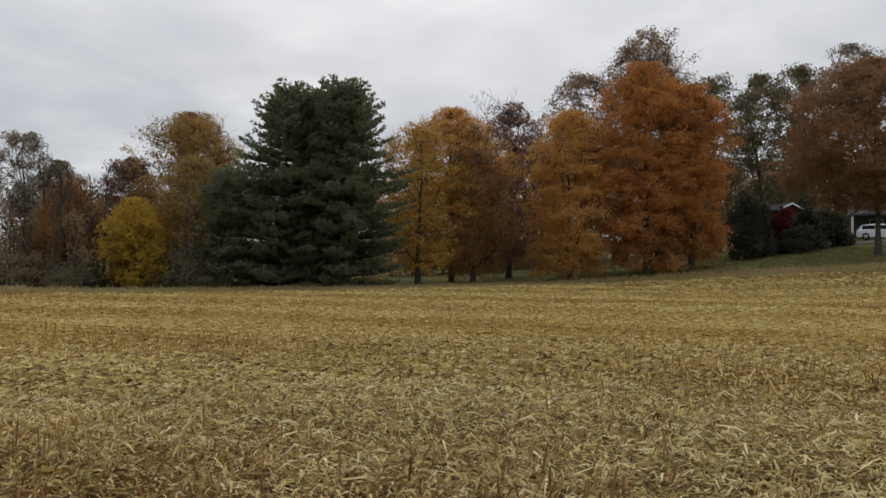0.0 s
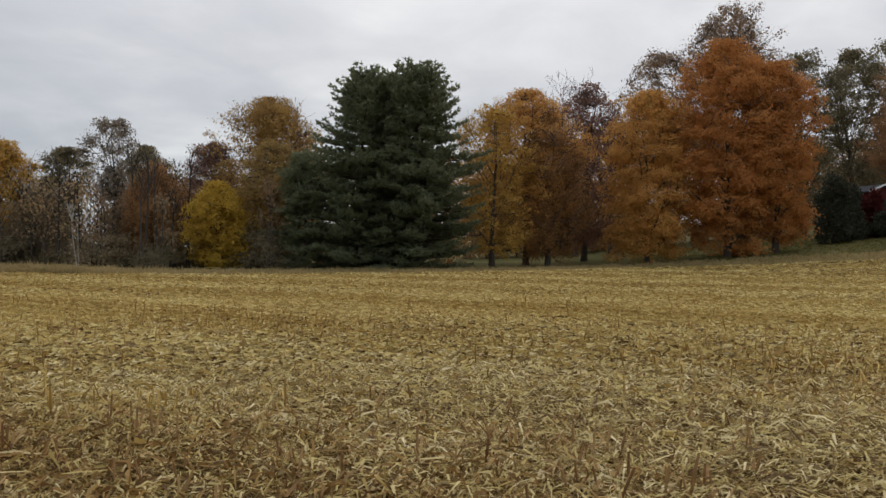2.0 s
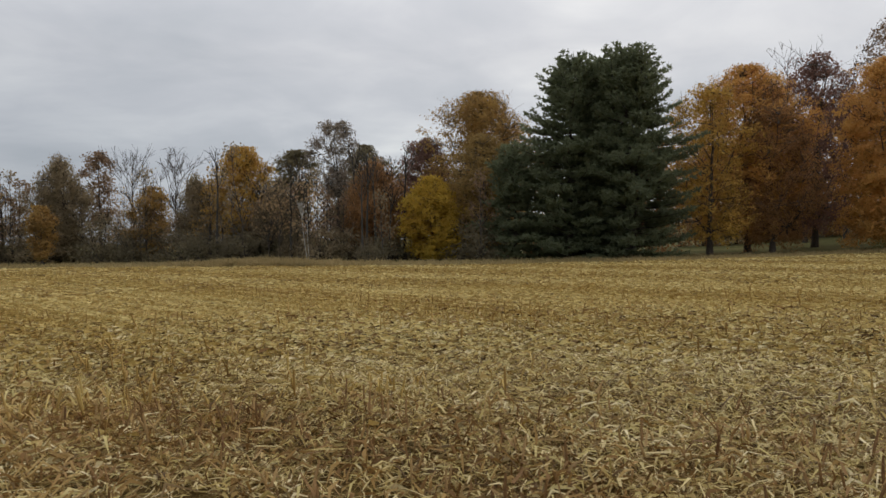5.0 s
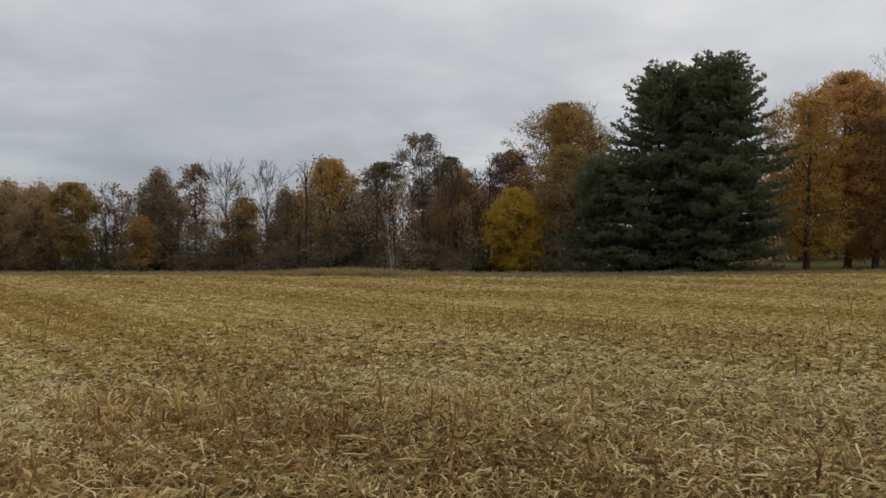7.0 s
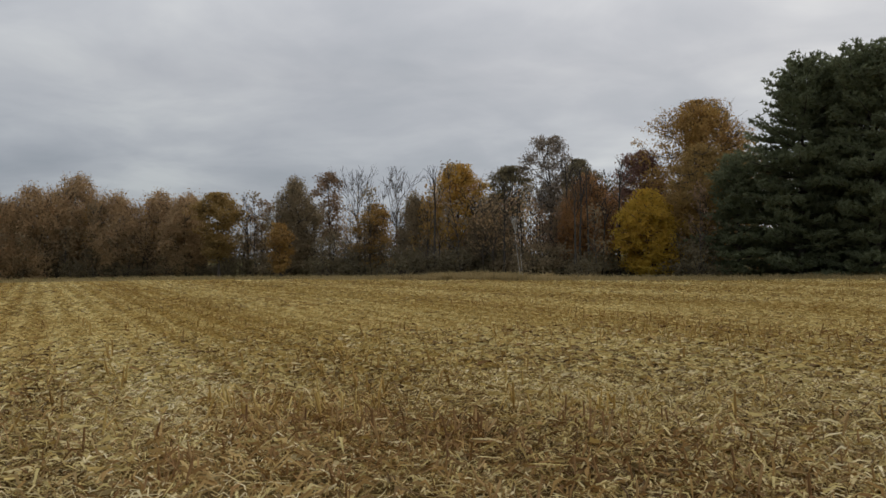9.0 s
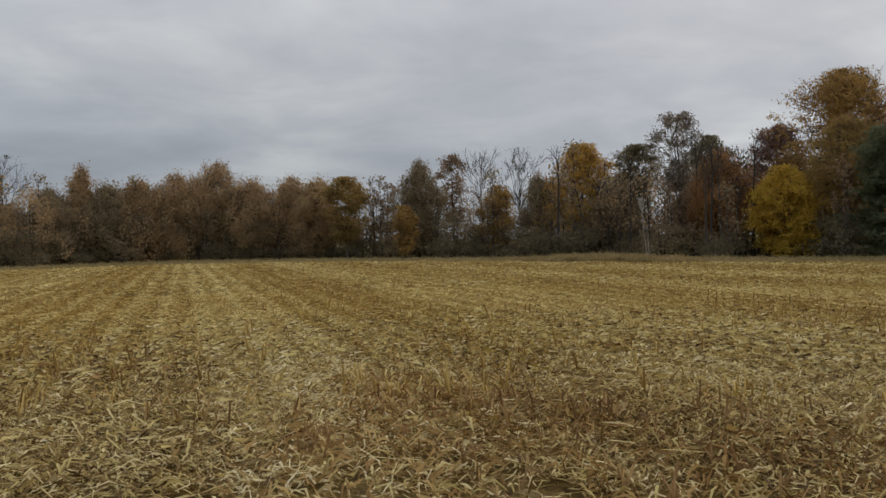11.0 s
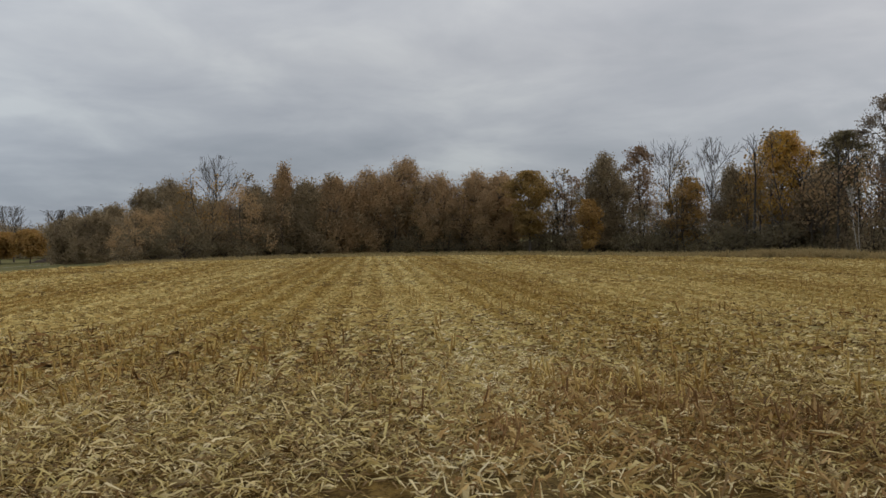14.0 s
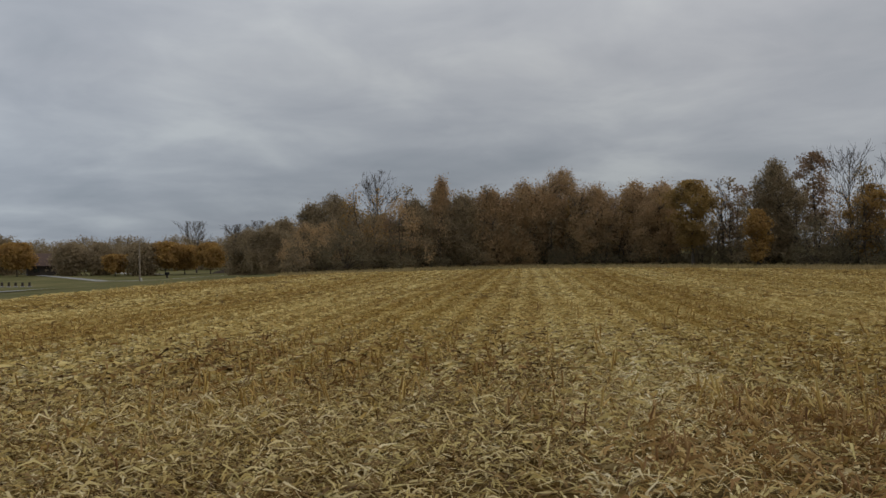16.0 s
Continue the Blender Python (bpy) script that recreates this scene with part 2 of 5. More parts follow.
SIDING = speckled("grey_siding", [(0.3, (0.10, 0.095, 0.09)), (0.7, (0.16, 0.155, 0.15))], 0.8, 9.0)
DARK_WOOD = speckled("dark_timber", [(0.3, (0.03, 0.025, 0.02)), (0.7, (0.07, 0.055, 0.045))], 2.0, 20.0)
POLE_WOOD = speckled("weathered_pole_wood", [(0.3, (0.20, 0.16, 0.12)), (0.7, (0.32, 0.27, 0.21))], 1.0, 20.0)
CAR_WHITE = speckled("white_car_paint", [(0.3, (0.74, 0.75, 0.76)), (0.7, (0.80, 0.80, 0.80))], 1.0, 9.0, 0.3, 0.02, 0.5)
RUBBER = speckled("black_rubber", [(0.3, (0.015, 0.015, 0.015)), (0.7, (0.03, 0.03, 0.03))], 4.0, 30.0)
GLASS = speckled("dark_car_glass", [(0.3, (0.01, 0.012, 0.014)), (0.7, (0.02, 0.022, 0.025))], 1.0, 5.0, 0.05, 0.0, 0.6)
LAMP_RED = speckled("red_lamp_plastic", [(0.3, (0.25, 0.01, 0.01)), (0.7, (0.35, 0.02, 0.02))], 1.0, 5.0, 0.3, 0.0, 0.5)
METAL = speckled("galvanised_metal", [(0.3, (0.35, 0.36, 0.37)), (0.7, (0.5, 0.5, 0.5))], 1.0, 9.0, 0.5)


# ---- mesh helpers ----
def mesh_object(name, verts, faces, material, parent=None, smooth=False):
    """faces: an array of quads or triangles, all of one size, or a list of rings."""
    me = bpy.data.meshes.new(name)
    if isinstance(faces, np.ndarray):
        n, k = faces.shape
        me.vertices.add(len(verts))
        me.vertices.foreach_set("co", np.ascontiguousarray(verts, dtype=np.float32).ravel())
        me.loops.add(n * k)
        me.loops.foreach_set("vertex_index", np.ascontiguousarray(faces, dtype=np.int32).ravel())
        me.polygons.add(n)
        me.polygons.foreach_set("loop_start", np.arange(0, n * k, k, dtype=np.int32))
        if smooth:
            me.polygons.foreach_set("use_smooth", np.ones(n, dtype=bool))
        me.update(calc_edges=True)
    else:
        me.from_pydata(verts, [], faces)
    me.materials.append(material)
    ob = new(name, me)
    ob.parent = parent
    return ob


def part(name, bm, material, parent, label=""):
    me = bpy.data.meshes.new(name)
    bm.to_mesh(me)
    bm.free()
    me.materials.append(material)
    ob = new(name, me)
    ob.parent = parent
    return tagged(ob, label) if label else ob


def box(bm, x, y, z, sx, sy, sz, turn=0.0, bevel=0.0):
    """A block with its base's middle at x, y, z."""
    m = Matrix.Translation((x, y, z + sz / 2)) @ Matrix.Rotation(turn, 4, "Z") @ Matrix.Diagonal((sx, sy, sz, 1))
    made = bmesh.ops.create_cube(bm, size=1, matrix=m)
    if bevel:
        edges = list({e for v in made["verts"] for e in v.link_edges})
        bmesh.ops.bevel(bm, geom=edges, offset=bevel, segments=2, affect="EDGES", profile=0.5)
    return bm


def thing(name, x, y, z, label, category, group="", turn=0.0):
    ob = new(name)
    ob.matrix_world = pose(x, y, z, 0, 0, turn)
    return tagged(ob, label, category, group)


# ---- the ground ----
def ground(x, y):
    s = 0.8 * x + 0.3 * y - 25
    z = np.minimum(0.06 * (s + np.sqrt(s * s + 16)), 7) - 0.012
    q = np.clip((x + 43) * -0.545 + (y + 1) * -0.839, 0, 52)
    return z - 0.048 * q


EDGE_AZ = [-180, -140, -100, -60, -29, -20, -12, -7, 0, 8, 16, 24, 32, 36, 42, 46, 50, 56, 64, 70, 75.6, 83, 90.6, 97, 110, 130, 180]
EDGE_D = [40, 55, 60, 58, 52, 54, 55, 55, 49, 45, 43, 44, 47, 49, 53, 56, 59, 62, 64, 63, 61, 53, 42, 34, 28, 27, 40]
WOOD_D = [40, 55, 60, 58, 54, 57, 59, 60, 54, 51, 50, 51, 55, 57, 65, 69, 75, 80, 82, 77, 70, 56, 42, 34, 28, 27, 40]


def edge(az):
    """How far the field reaches in a direction, degrees to the left of straight ahead."""
    return np.interp((az + 180) % 360 - 180, EDGE_AZ, EDGE_D)


def wood(az):
    """How far off the foot of the wood stands; a grass verge lies before it."""
    return np.interp((az + 180) % 360 - 180, EDGE_AZ, WOOD_D)


def polar(az, d):
    a = np.radians(az)
    return -d * np.sin(a), d * np.cos(a)


def disc(name, radii, material, lift, limit=None):
    az = np.arange(0, 360, 1.5)
    A, R = np.meshgrid(az, radii, indexing="ij")
    if limit is not None:
        R = np.minimum(R, (edge(A) + limit(A)))
    X, Y = polar(A, R)
    Z = ground(X, Y) + lift + (0.03 * np.sin(X * 0.9 + 1.3 * np.sin(Y * 0.31)) * np.sin(Y * 0.7) if limit is not None else 0.0)
    n, k = A.shape
    i = np.arange(n)[:, None] * k + np.arange(k - 1)[None, :]
    j = ((np.arange(n) + 1) % n)[:, None] * k + np.arange(k - 1)[None, :]
    faces = np.stack([i, i + 1, j + 1, j], -1).reshape(-1, 4)[:, ::-1]
    h = np.arange(n // 2 - 1)
    hub = np.stack([h, h + 1, n - 2 - h, n - 1 - h], -1) * k
    faces = np.concatenate([faces, hub])
    return mesh_object(name, np.stack([X, Y, Z], -1).reshape(-1, 3), faces, material, smooth=True)


RINGS = [0.02] + [0.8 * 1.075 ** k for k in range(55)]
land = tagged(disc("ground", RINGS + [42, 45, 48, 50, 52, 54, 56, 58, 60, 63, 67, 72, 77, 82, 88, 95, 105, 120, 150, 200, 280, 400, 700, 1200, 2500], GRASS, -0.06), "Rough green-brown meadow grass around the field", "ground", kind="structure")
field = tagged(disc("field", RINGS + [42, 45, 48, 50, 52, 54, 56, 58, 60, 63, 67, 72, 77, 82, 88], FIELD, 0.0, lambda a: 0.4 * np.sin(np.radians(a * 23)) + 0.3 * np.sin(np.radians(a * 61))),
               "Harvested corn field covered with straw-coloured stubble and husks", "field", kind="structure")


# ---- trees ----
def tube(pts, radii, sides=5):
    """A tapered tube along points: vertices and quads."""
    pts, radii = np.asarray(pts, float), np.asarray(radii, float)
    d = np.gradient(pts, axis=0)
    d /= np.linalg.norm(d, axis=1)[:, None] + 1e-9
    ref = np.where(np.abs(d[:, 2:3]) > 0.9, np.array([[1.0, 0, 0]]), np.array([[0, 0, 1.0]]))
    u = np.cross(d, ref)
    u /= np.linalg.norm(u, axis=1)[:, None] + 1e-9
    w = np.cross(d, u)
    a = np.arange(sides) * 2 * np.pi / sides
    v = pts[:, None] + radii[:, None, None] * (u[:, None] * np.cos(a)[None, :, None] + w[:, None] * np.sin(a)[None, :, None])
    n = len(pts)
    i = np.arange(n - 1)[:, None] * sides + np.arange(sides)[None]
    j = np.arange(n - 1)[:, None] * sides + (np.arange(sides) + 1)[None] % sides
    return v.reshape(-1, 3), np.stack([i, j, j + sides, i + sides], -1).reshape(-1, 4)


def joined(pieces):
    verts, faces, k = [], [], 0
    for v, f in pieces:
        verts.append(v)
        faces.append(f + k)
        k += len(v)
    return np.concatenate(verts), np.concatenate(faces)


def leaves(pos, size, rng, aim=None, lean=0.6, slim=0.55):
    """Kite-shaped leaves or leaf clumps at pos, turned at random about the aim directions."""
    n = len(pos)
    d = rng.normal(size=(n, 3))
    if aim is not None:
        d = d * (1 - lean) + aim * lean * 1.8
    d /= np.linalg.norm(d, axis=1)[:, None] + 1e-9
    s = np.cross(d, rng.normal(size=(n, 3)))
    s /= np.linalg.norm(s, axis=1)[:, None] + 1e-9
    L = size * rng.uniform(0.6, 1.4, (n, 1))
    W = L * slim
    bend = np.cross(d, s) * L * rng.uniform(-0.25, 0.25, (n, 1))
    v = np.stack([pos - d * L * 0.5, pos + s * W * 0.5 + bend, pos + d * L * 0.5, pos - s * W * 0.5 + bend], 1).reshape(-1, 3)
    return v, np.arange(n * 4).reshape(-1, 4)


def facing_leaves(pos, size, face, rng, slim=0.95):
    """Three-cornered leaves at pos whose faces look along the given directions, with some scatter."""
    n = len(pos)
    f = face + rng.normal(0, 0.55, (n, 3))
    f /= np.linalg.norm(f, axis=1)[:, None] + 1e-9
    p = np.cross(f, rng.normal(size=(n, 3)))
    p /= np.linalg.norm(p, axis=1)[:, None] + 1e-9
    q = np.cross(f, p)
    L = size * rng.uniform(0.6, 1.4, (n, 1))
    v = np.stack([pos + p * L * 0.55, pos - p * L * 0.4 + q * L * slim * 0.55, pos - p * L * 0.3 - q * L * slim * 0.55], 1).reshape(-1, 3)
    return v, np.arange(n * 3).reshape(-1, 3)


def profile(style, u):
    """The half-width of a crown, as a share of its greatest, from its foot (0) to its top (1)."""
    if style == "cone":
        return np.minimum(1, 0.62 + u * 1.5) * (1 - u ** 2.6) ** 0.75 * 1.05
    if style == "dome":
        return np.minimum(1, 0.74 + 0.9 * u) * np.sqrt(np.clip(1 - (np.maximum(0, u - 0.45) / 0.55) ** 2.4, 0.03, 1))
    if style == "vase":
        return np.clip(0.45 + 0.75 * u, 0, 1) * np.sqrt(np.clip(1 - np.maximum(0, (u - 0.6) / 0.4) ** 2, 0.02, 1))
    if style == "round":
        return np.sqrt(np.clip(1 - (2 * u - 0.95) ** 2, 0.02, 1))
    return np.clip(np.sin(np.pi * np.clip(0.12 + 0.86 * u, 0, 1)) ** 0.6, 0.1, 1)


AIRY = {"pale": 0.42, "thin": 0.42, "olive": 0.66, "plum": 0.8, "ochre": 0.85, "gold": 0.8}


def broadleaf(x, y, h, w, seed, colour, low, style, count, label="", name="tree", bark=None):
    """A broadleaved tree: trunk, limbs, twigs that end in sprays of leaves, and the crown of those leaves."""
    rng = np.random.default_rng(seed)
    root = thing(name, x, y, float(ground(x, y)) - 0.06, label, "tree", "trees of the wood edge")
    airy = AIRY.get(colour, 1.0)
    ragged = colour in ("umber", "brush", "russet")
    dist = math.hypot(x, y)
    distant = dist > 120 or name == "wood_tree"
    size = np.clip((0.0024 if distant else 0.0018 if ragged else 0.0022) * dist, 0.11, 0.5)
    count, w = int(count * (8.8 if ragged and not distant else 6.6) * airy), w * 1.14
    bark = bark or BARK
    phase = rng.uniform(0, 6.28, 4)

    def reach(u, ang):
        rough = 1.0 if airy > 0.9 else 1.7
        uneven = 1 + rough * 0.17 * np.sin(2 * ang + phase[0]) * np.sin(6 * u + phase[1]) + rough * 0.13 * np.sin(3 * ang + phase[2] + 5 * u) + 0.08 * np.sin(7 * ang + 13 * u + phase[3])
        return w / 2 * profile(style, u) * uneven

    # trunk
    t = np.linspace(0, 1, 10)
    bend = np.cumsum(rng.normal(0, 0.010 * h, (10, 2)), axis=0) * t[:, None]
    trunk = np.column_stack([bend, t * h * 0.92])
    tr = (0.011 * h + 0.045) * (1 - 0.9 * t) * (1 + 0.5 * np.exp(-t * 22))
    v, f = tube(trunk, tr, 8)
    mesh_object("trunk", v, f, bark, root, True)
    # limbs
    limbs, bones = [], [trunk[4:]]
    n_limbs = 6 if distant else int(np.clip(h * 1.3, 8, 20))
    for i in range(n_limbs):
        q = np.clip(low * 0.9 + (0.74 - low * 0.9) * (i + 0.5 * rng.random()) / n_limbs, 0.05, 0.8)
        ang = i * 2.399 + rng.uniform(-0.4, 0.4)
        start = np.array([np.interp(q, t, trunk[:, k]) for k in range(3)])
        u1 = np.clip((q - low) / (1 - low) + rng.uniform(0.12, 0.34), 0.06, 0.95)
        r1 = reach(u1, ang) * rng.uniform(0.62, 0.86)
        end = np.array([r1 * math.cos(ang), r1 * math.sin(ang), h * (low + (1 - low) * u1)])
        s = np.linspace(0, 1, 7)[:, None]
        span = np.linalg.norm(end - start)
        mid = start * 0.45 + end * 0.55 + np.array([0, 0, -0.10 * span]) + rng.normal(0, 0.06 * span, 3)
        pts = (1 - s) ** 2 * start + 2 * s * (1 - s) * mid + s ** 2 * end + rng.normal(0, 0.015 * span, (7, 3)) * s
        limbs.append(tube(pts, np.linspace(np.interp(q, t, tr) * rng.uniform(0.38, 0.58), 0.018, 7), 4 if not distant else 3))
        bones.append(pts[2:])
    bones = np.concatenate(bones)
    # sprays, most of them near the outside of the crown
    k = int(np.clip(count / (95 * airy), 60, 460))
    u = rng.random(k) ** 0.9
    ang = np.arange(k) * 2.399 + rng.uniform(0, 6)
    R = reach(u, ang)
    cr = (0.052 + 0.055 * rng.random(k)) * min(w, 0.85 * h) * (0.72 if airy < 0.7 else 0.95 if ragged else 0.9) + 0.16
    rad = np.maximum(R - cr * 0.5, 0.04) * rng.uniform(0.06, 1.0, k) ** 0.36
    zc = h * (low + (1 - low) * u * rng.uniform(0.94, 1.02, k)) - cr * 0.4
    if ragged:
        zc *= 0.95
        plume = (u > 0.66) & (rng.random(k) < 0.42)
        zc[plume] += h * rng.uniform(0.02, 0.13, int(plume.sum()))
        cr[plume] *= 0.5
    c = np.stack([rad * np.cos(ang), rad * np.sin(ang), np.maximum(zc, 0.3)], 1)
    c[np.argmax(zc)] = (0.06 * w * rng.normal(), 0.06 * w * rng.normal(), h - cr.mean() * 0.7)
    gap = np.linalg.norm(c[:, None] - bones[None], axis=2) + np.maximum(0, bones[None, :, 2] - c[:, None, 2]) * 2.5
    near_bone = bones[np.argmin(gap, axis=1)]
    for i in range(0, k, 6 if distant else 1):
        p0, p1 = near_bone[i], c[i] + np.array([0, 0, cr[i] * 0.2])
        mid = (p0 + p1) / 2 + rng.normal(0, 0.06, 3) * np.linalg.norm(p1 - p0) + np.array([0, 0, -0.05 * np.linalg.norm(p1 - p0)])
        limbs.append(tube([p0, mid, p1], [0.026, 0.02, 0.012], 3))
        if not distant and (airy < 1.0 or ragged or u[i] > 0.6):
            for _ in range(3 if airy < 0.7 else 2):
                tip = p1 + rng.normal(0, 0.55, 3) * cr[i] + np.array([0, 0, cr[i] * 0.35])
                if ragged:
                    tip[2] += cr[i] * rng.uniform(0.2, 0.9)
                tip[2] = min(tip[2], h * (1.10 if ragged else 0.99))
                limbs.append(tube([mid, (mid + tip) / 2 + rng.normal(0, 0.12, 3) * cr[i], tip], [0.018, 0.013, 0.006], 3))
    v, f = joined(limbs)
    tagged(mesh_object("branchwork", v, f, bark, root), kind="stuff")
    # leaves, on the upper and outer side of each spray
    sprays = count // (4 if ragged else 10) + 1
    which = rng.choice(k, sprays, p=cr ** 2 / np.sum(cr ** 2))
    d = rng.normal(size=(sprays, 3)) + np.array([0, 0, 0.25])
    d /= np.linalg.norm(d, axis=1)[:, None]
    squash = np.array([0.85, 0.85, 1.25]) if ragged else np.array([0.95, 0.95, 0.95]) if airy < 0.5 else np.array([1.25, 1.25, 0.62])
    ball = d * rng.random((sprays, 1)) ** 0.38 * cr[which][:, None] * squash * rng.uniform(0.8, 1.25, (sprays, 1))
    ball[:, 2] -= (0.0 if ragged else 0.22) * np.hypot(ball[:, 0], ball[:, 1])
    outward = c[which] * np.array([1.0, 1.0, 0.0])
    outward /= np.linalg.norm(outward, axis=1)[:, None] + 0.3
    pick = rng.integers(0, sprays, count)
    pos = (c[which] + ball)[pick] + rng.normal(0, size * (1.35 if ragged else 1.15), (count, 3)) * np.array([1.2, 1.2, 0.8 if not ragged else 1.3])
    over = np.maximum(0, pos[:, 2] - h * (1.11 if ragged else 0.98))
    pos[:, 2] = np.maximum(pos[:, 2] - over * rng.uniform(0.6, 2.6, count), 0.12)
    face = (d * 0.55 + outward * (0.85 if ragged else 0.65) + np.array([0, 0, 0.0 if ragged else 0.30]))[pick]
    v, f = facing_leaves(pos, size * rng.uniform(0.75, 1.15, (count, 1)), face, rng)
    mesh_object("crown", v, f, LEAF[colour], root)
    return root


def grow(rng, start, way, length, radius, depth, pieces, spread_, least=0.015):
    """A limb that climbs and forks, down to fine twigs."""
    n = (2, 3, 4, 5)[depth]
    pts, d = [np.array(start)], np.array(way, float)
    for _ in range(n):
        d = d + rng.normal(0, 0.10, 3) + np.array([0, 0, 0.07])
        d /= np.linalg.norm(d)
        pts.append(pts[-1] + d * length / n)
    pieces.append(tube(pts, np.linspace(radius, max(radius * 0.5, 0.008), n + 1), (3, 3, 4, 5)[depth]))
    if depth == 0:
        return
    for i in range(rng.integers(4, 6) if depth > 1 else rng.integers(5, 8)):
        k = rng.integers(1, n + 1)
        side = np.cross(d, rng.normal(size=3))
        side /= np.linalg.norm(side) + 1e-9
        w = d + side * spread_ * rng.uniform(0.6, 1.3) + np.array([0, 0, 0.15])
        grow(rng, pts[k], w / np.linalg.norm(w), length * rng.uniform(0.38, 0.66), max(radius * 0.55, least), depth - 1, pieces, spread_, least)


def bare(x, y, h, w, seed, label="", name="bare_tree", pale=False):
    """A leafless tree: one trunk and limbs that fork into a fan of twigs."""
    rng = np.random.default_rng(seed + 500)
    root = thing(name, x, y, float(ground(x, y)) - 0.06, label, "tree", "trees of the wood edge")
    mat = BARK_PALE if pale else (BARK_GREY if "snag" in label else BARK)
    slim = "snag" in label or pale
    h *= 0.86 if slim else 0.94
    t = np.linspace(0, 1, 9)
    bend = np.cumsum(rng.normal(0, 0.006 * h, (9, 2)), axis=0) * t[:, None]
    trunk = np.column_stack([bend, t * h * (0.97 if slim else 0.80)])
    if pale:
        trunk[:, 0] -= 0.6 * t
    tr = (0.009 * h + 0.05) * (0.30 if pale else 1.0) * (1 - 0.86 * t) * (1 + 0.5 * np.exp(-t * 22))
    v, f = tube(trunk, tr, 7)
    mesh_object("trunk", v, f, mat, root, True)
    if pale:
        v, f = tube(trunk * np.array([1.3, 1, 0.9]) + np.array([0.6, 0.1, 0]) * np.linspace(0.2, 1, 9)[:, None], tr * 0.8, 6)
        mesh_object("second_trunk", v, f, mat, root, True)
    pieces = []
    limbs = 7 if slim else 11
    for i in range(limbs):
        q = rng.uniform(0.55, 0.99) if slim else 0.42 + 0.57 * (i + rng.random()) / limbs
        p0 = np.array([np.interp(q, t, trunk[:, k]) for k in range(3)])
        a = i * 2.399 + rng.uniform(-0.4, 0.4)
        way = np.array([math.cos(a), math.sin(a), 0.75 + 1.1 * q])
        room = min((h - p0[2]) * 0.85, w * 0.60) + 0.08 * w
        grow(rng, p0, way / np.linalg.norm(way), room * (0.8 if slim else 1.0), max(np.interp(q, t, tr) * 0.5, 0.03), 1 if slim else 2, pieces, 0.75, max(0.015, 0.00022 * math.hypot(x, y)))
    v, f = joined(pieces)
    v[:, 2] = np.where(v[:, 2] > h * 1.08, h * 1.08 - 0.3 * (v[:, 2] - h * 1.08), v[:, 2])
    tagged(mesh_object("branchwork", v, f, mat, root), kind="stuff")
    return root


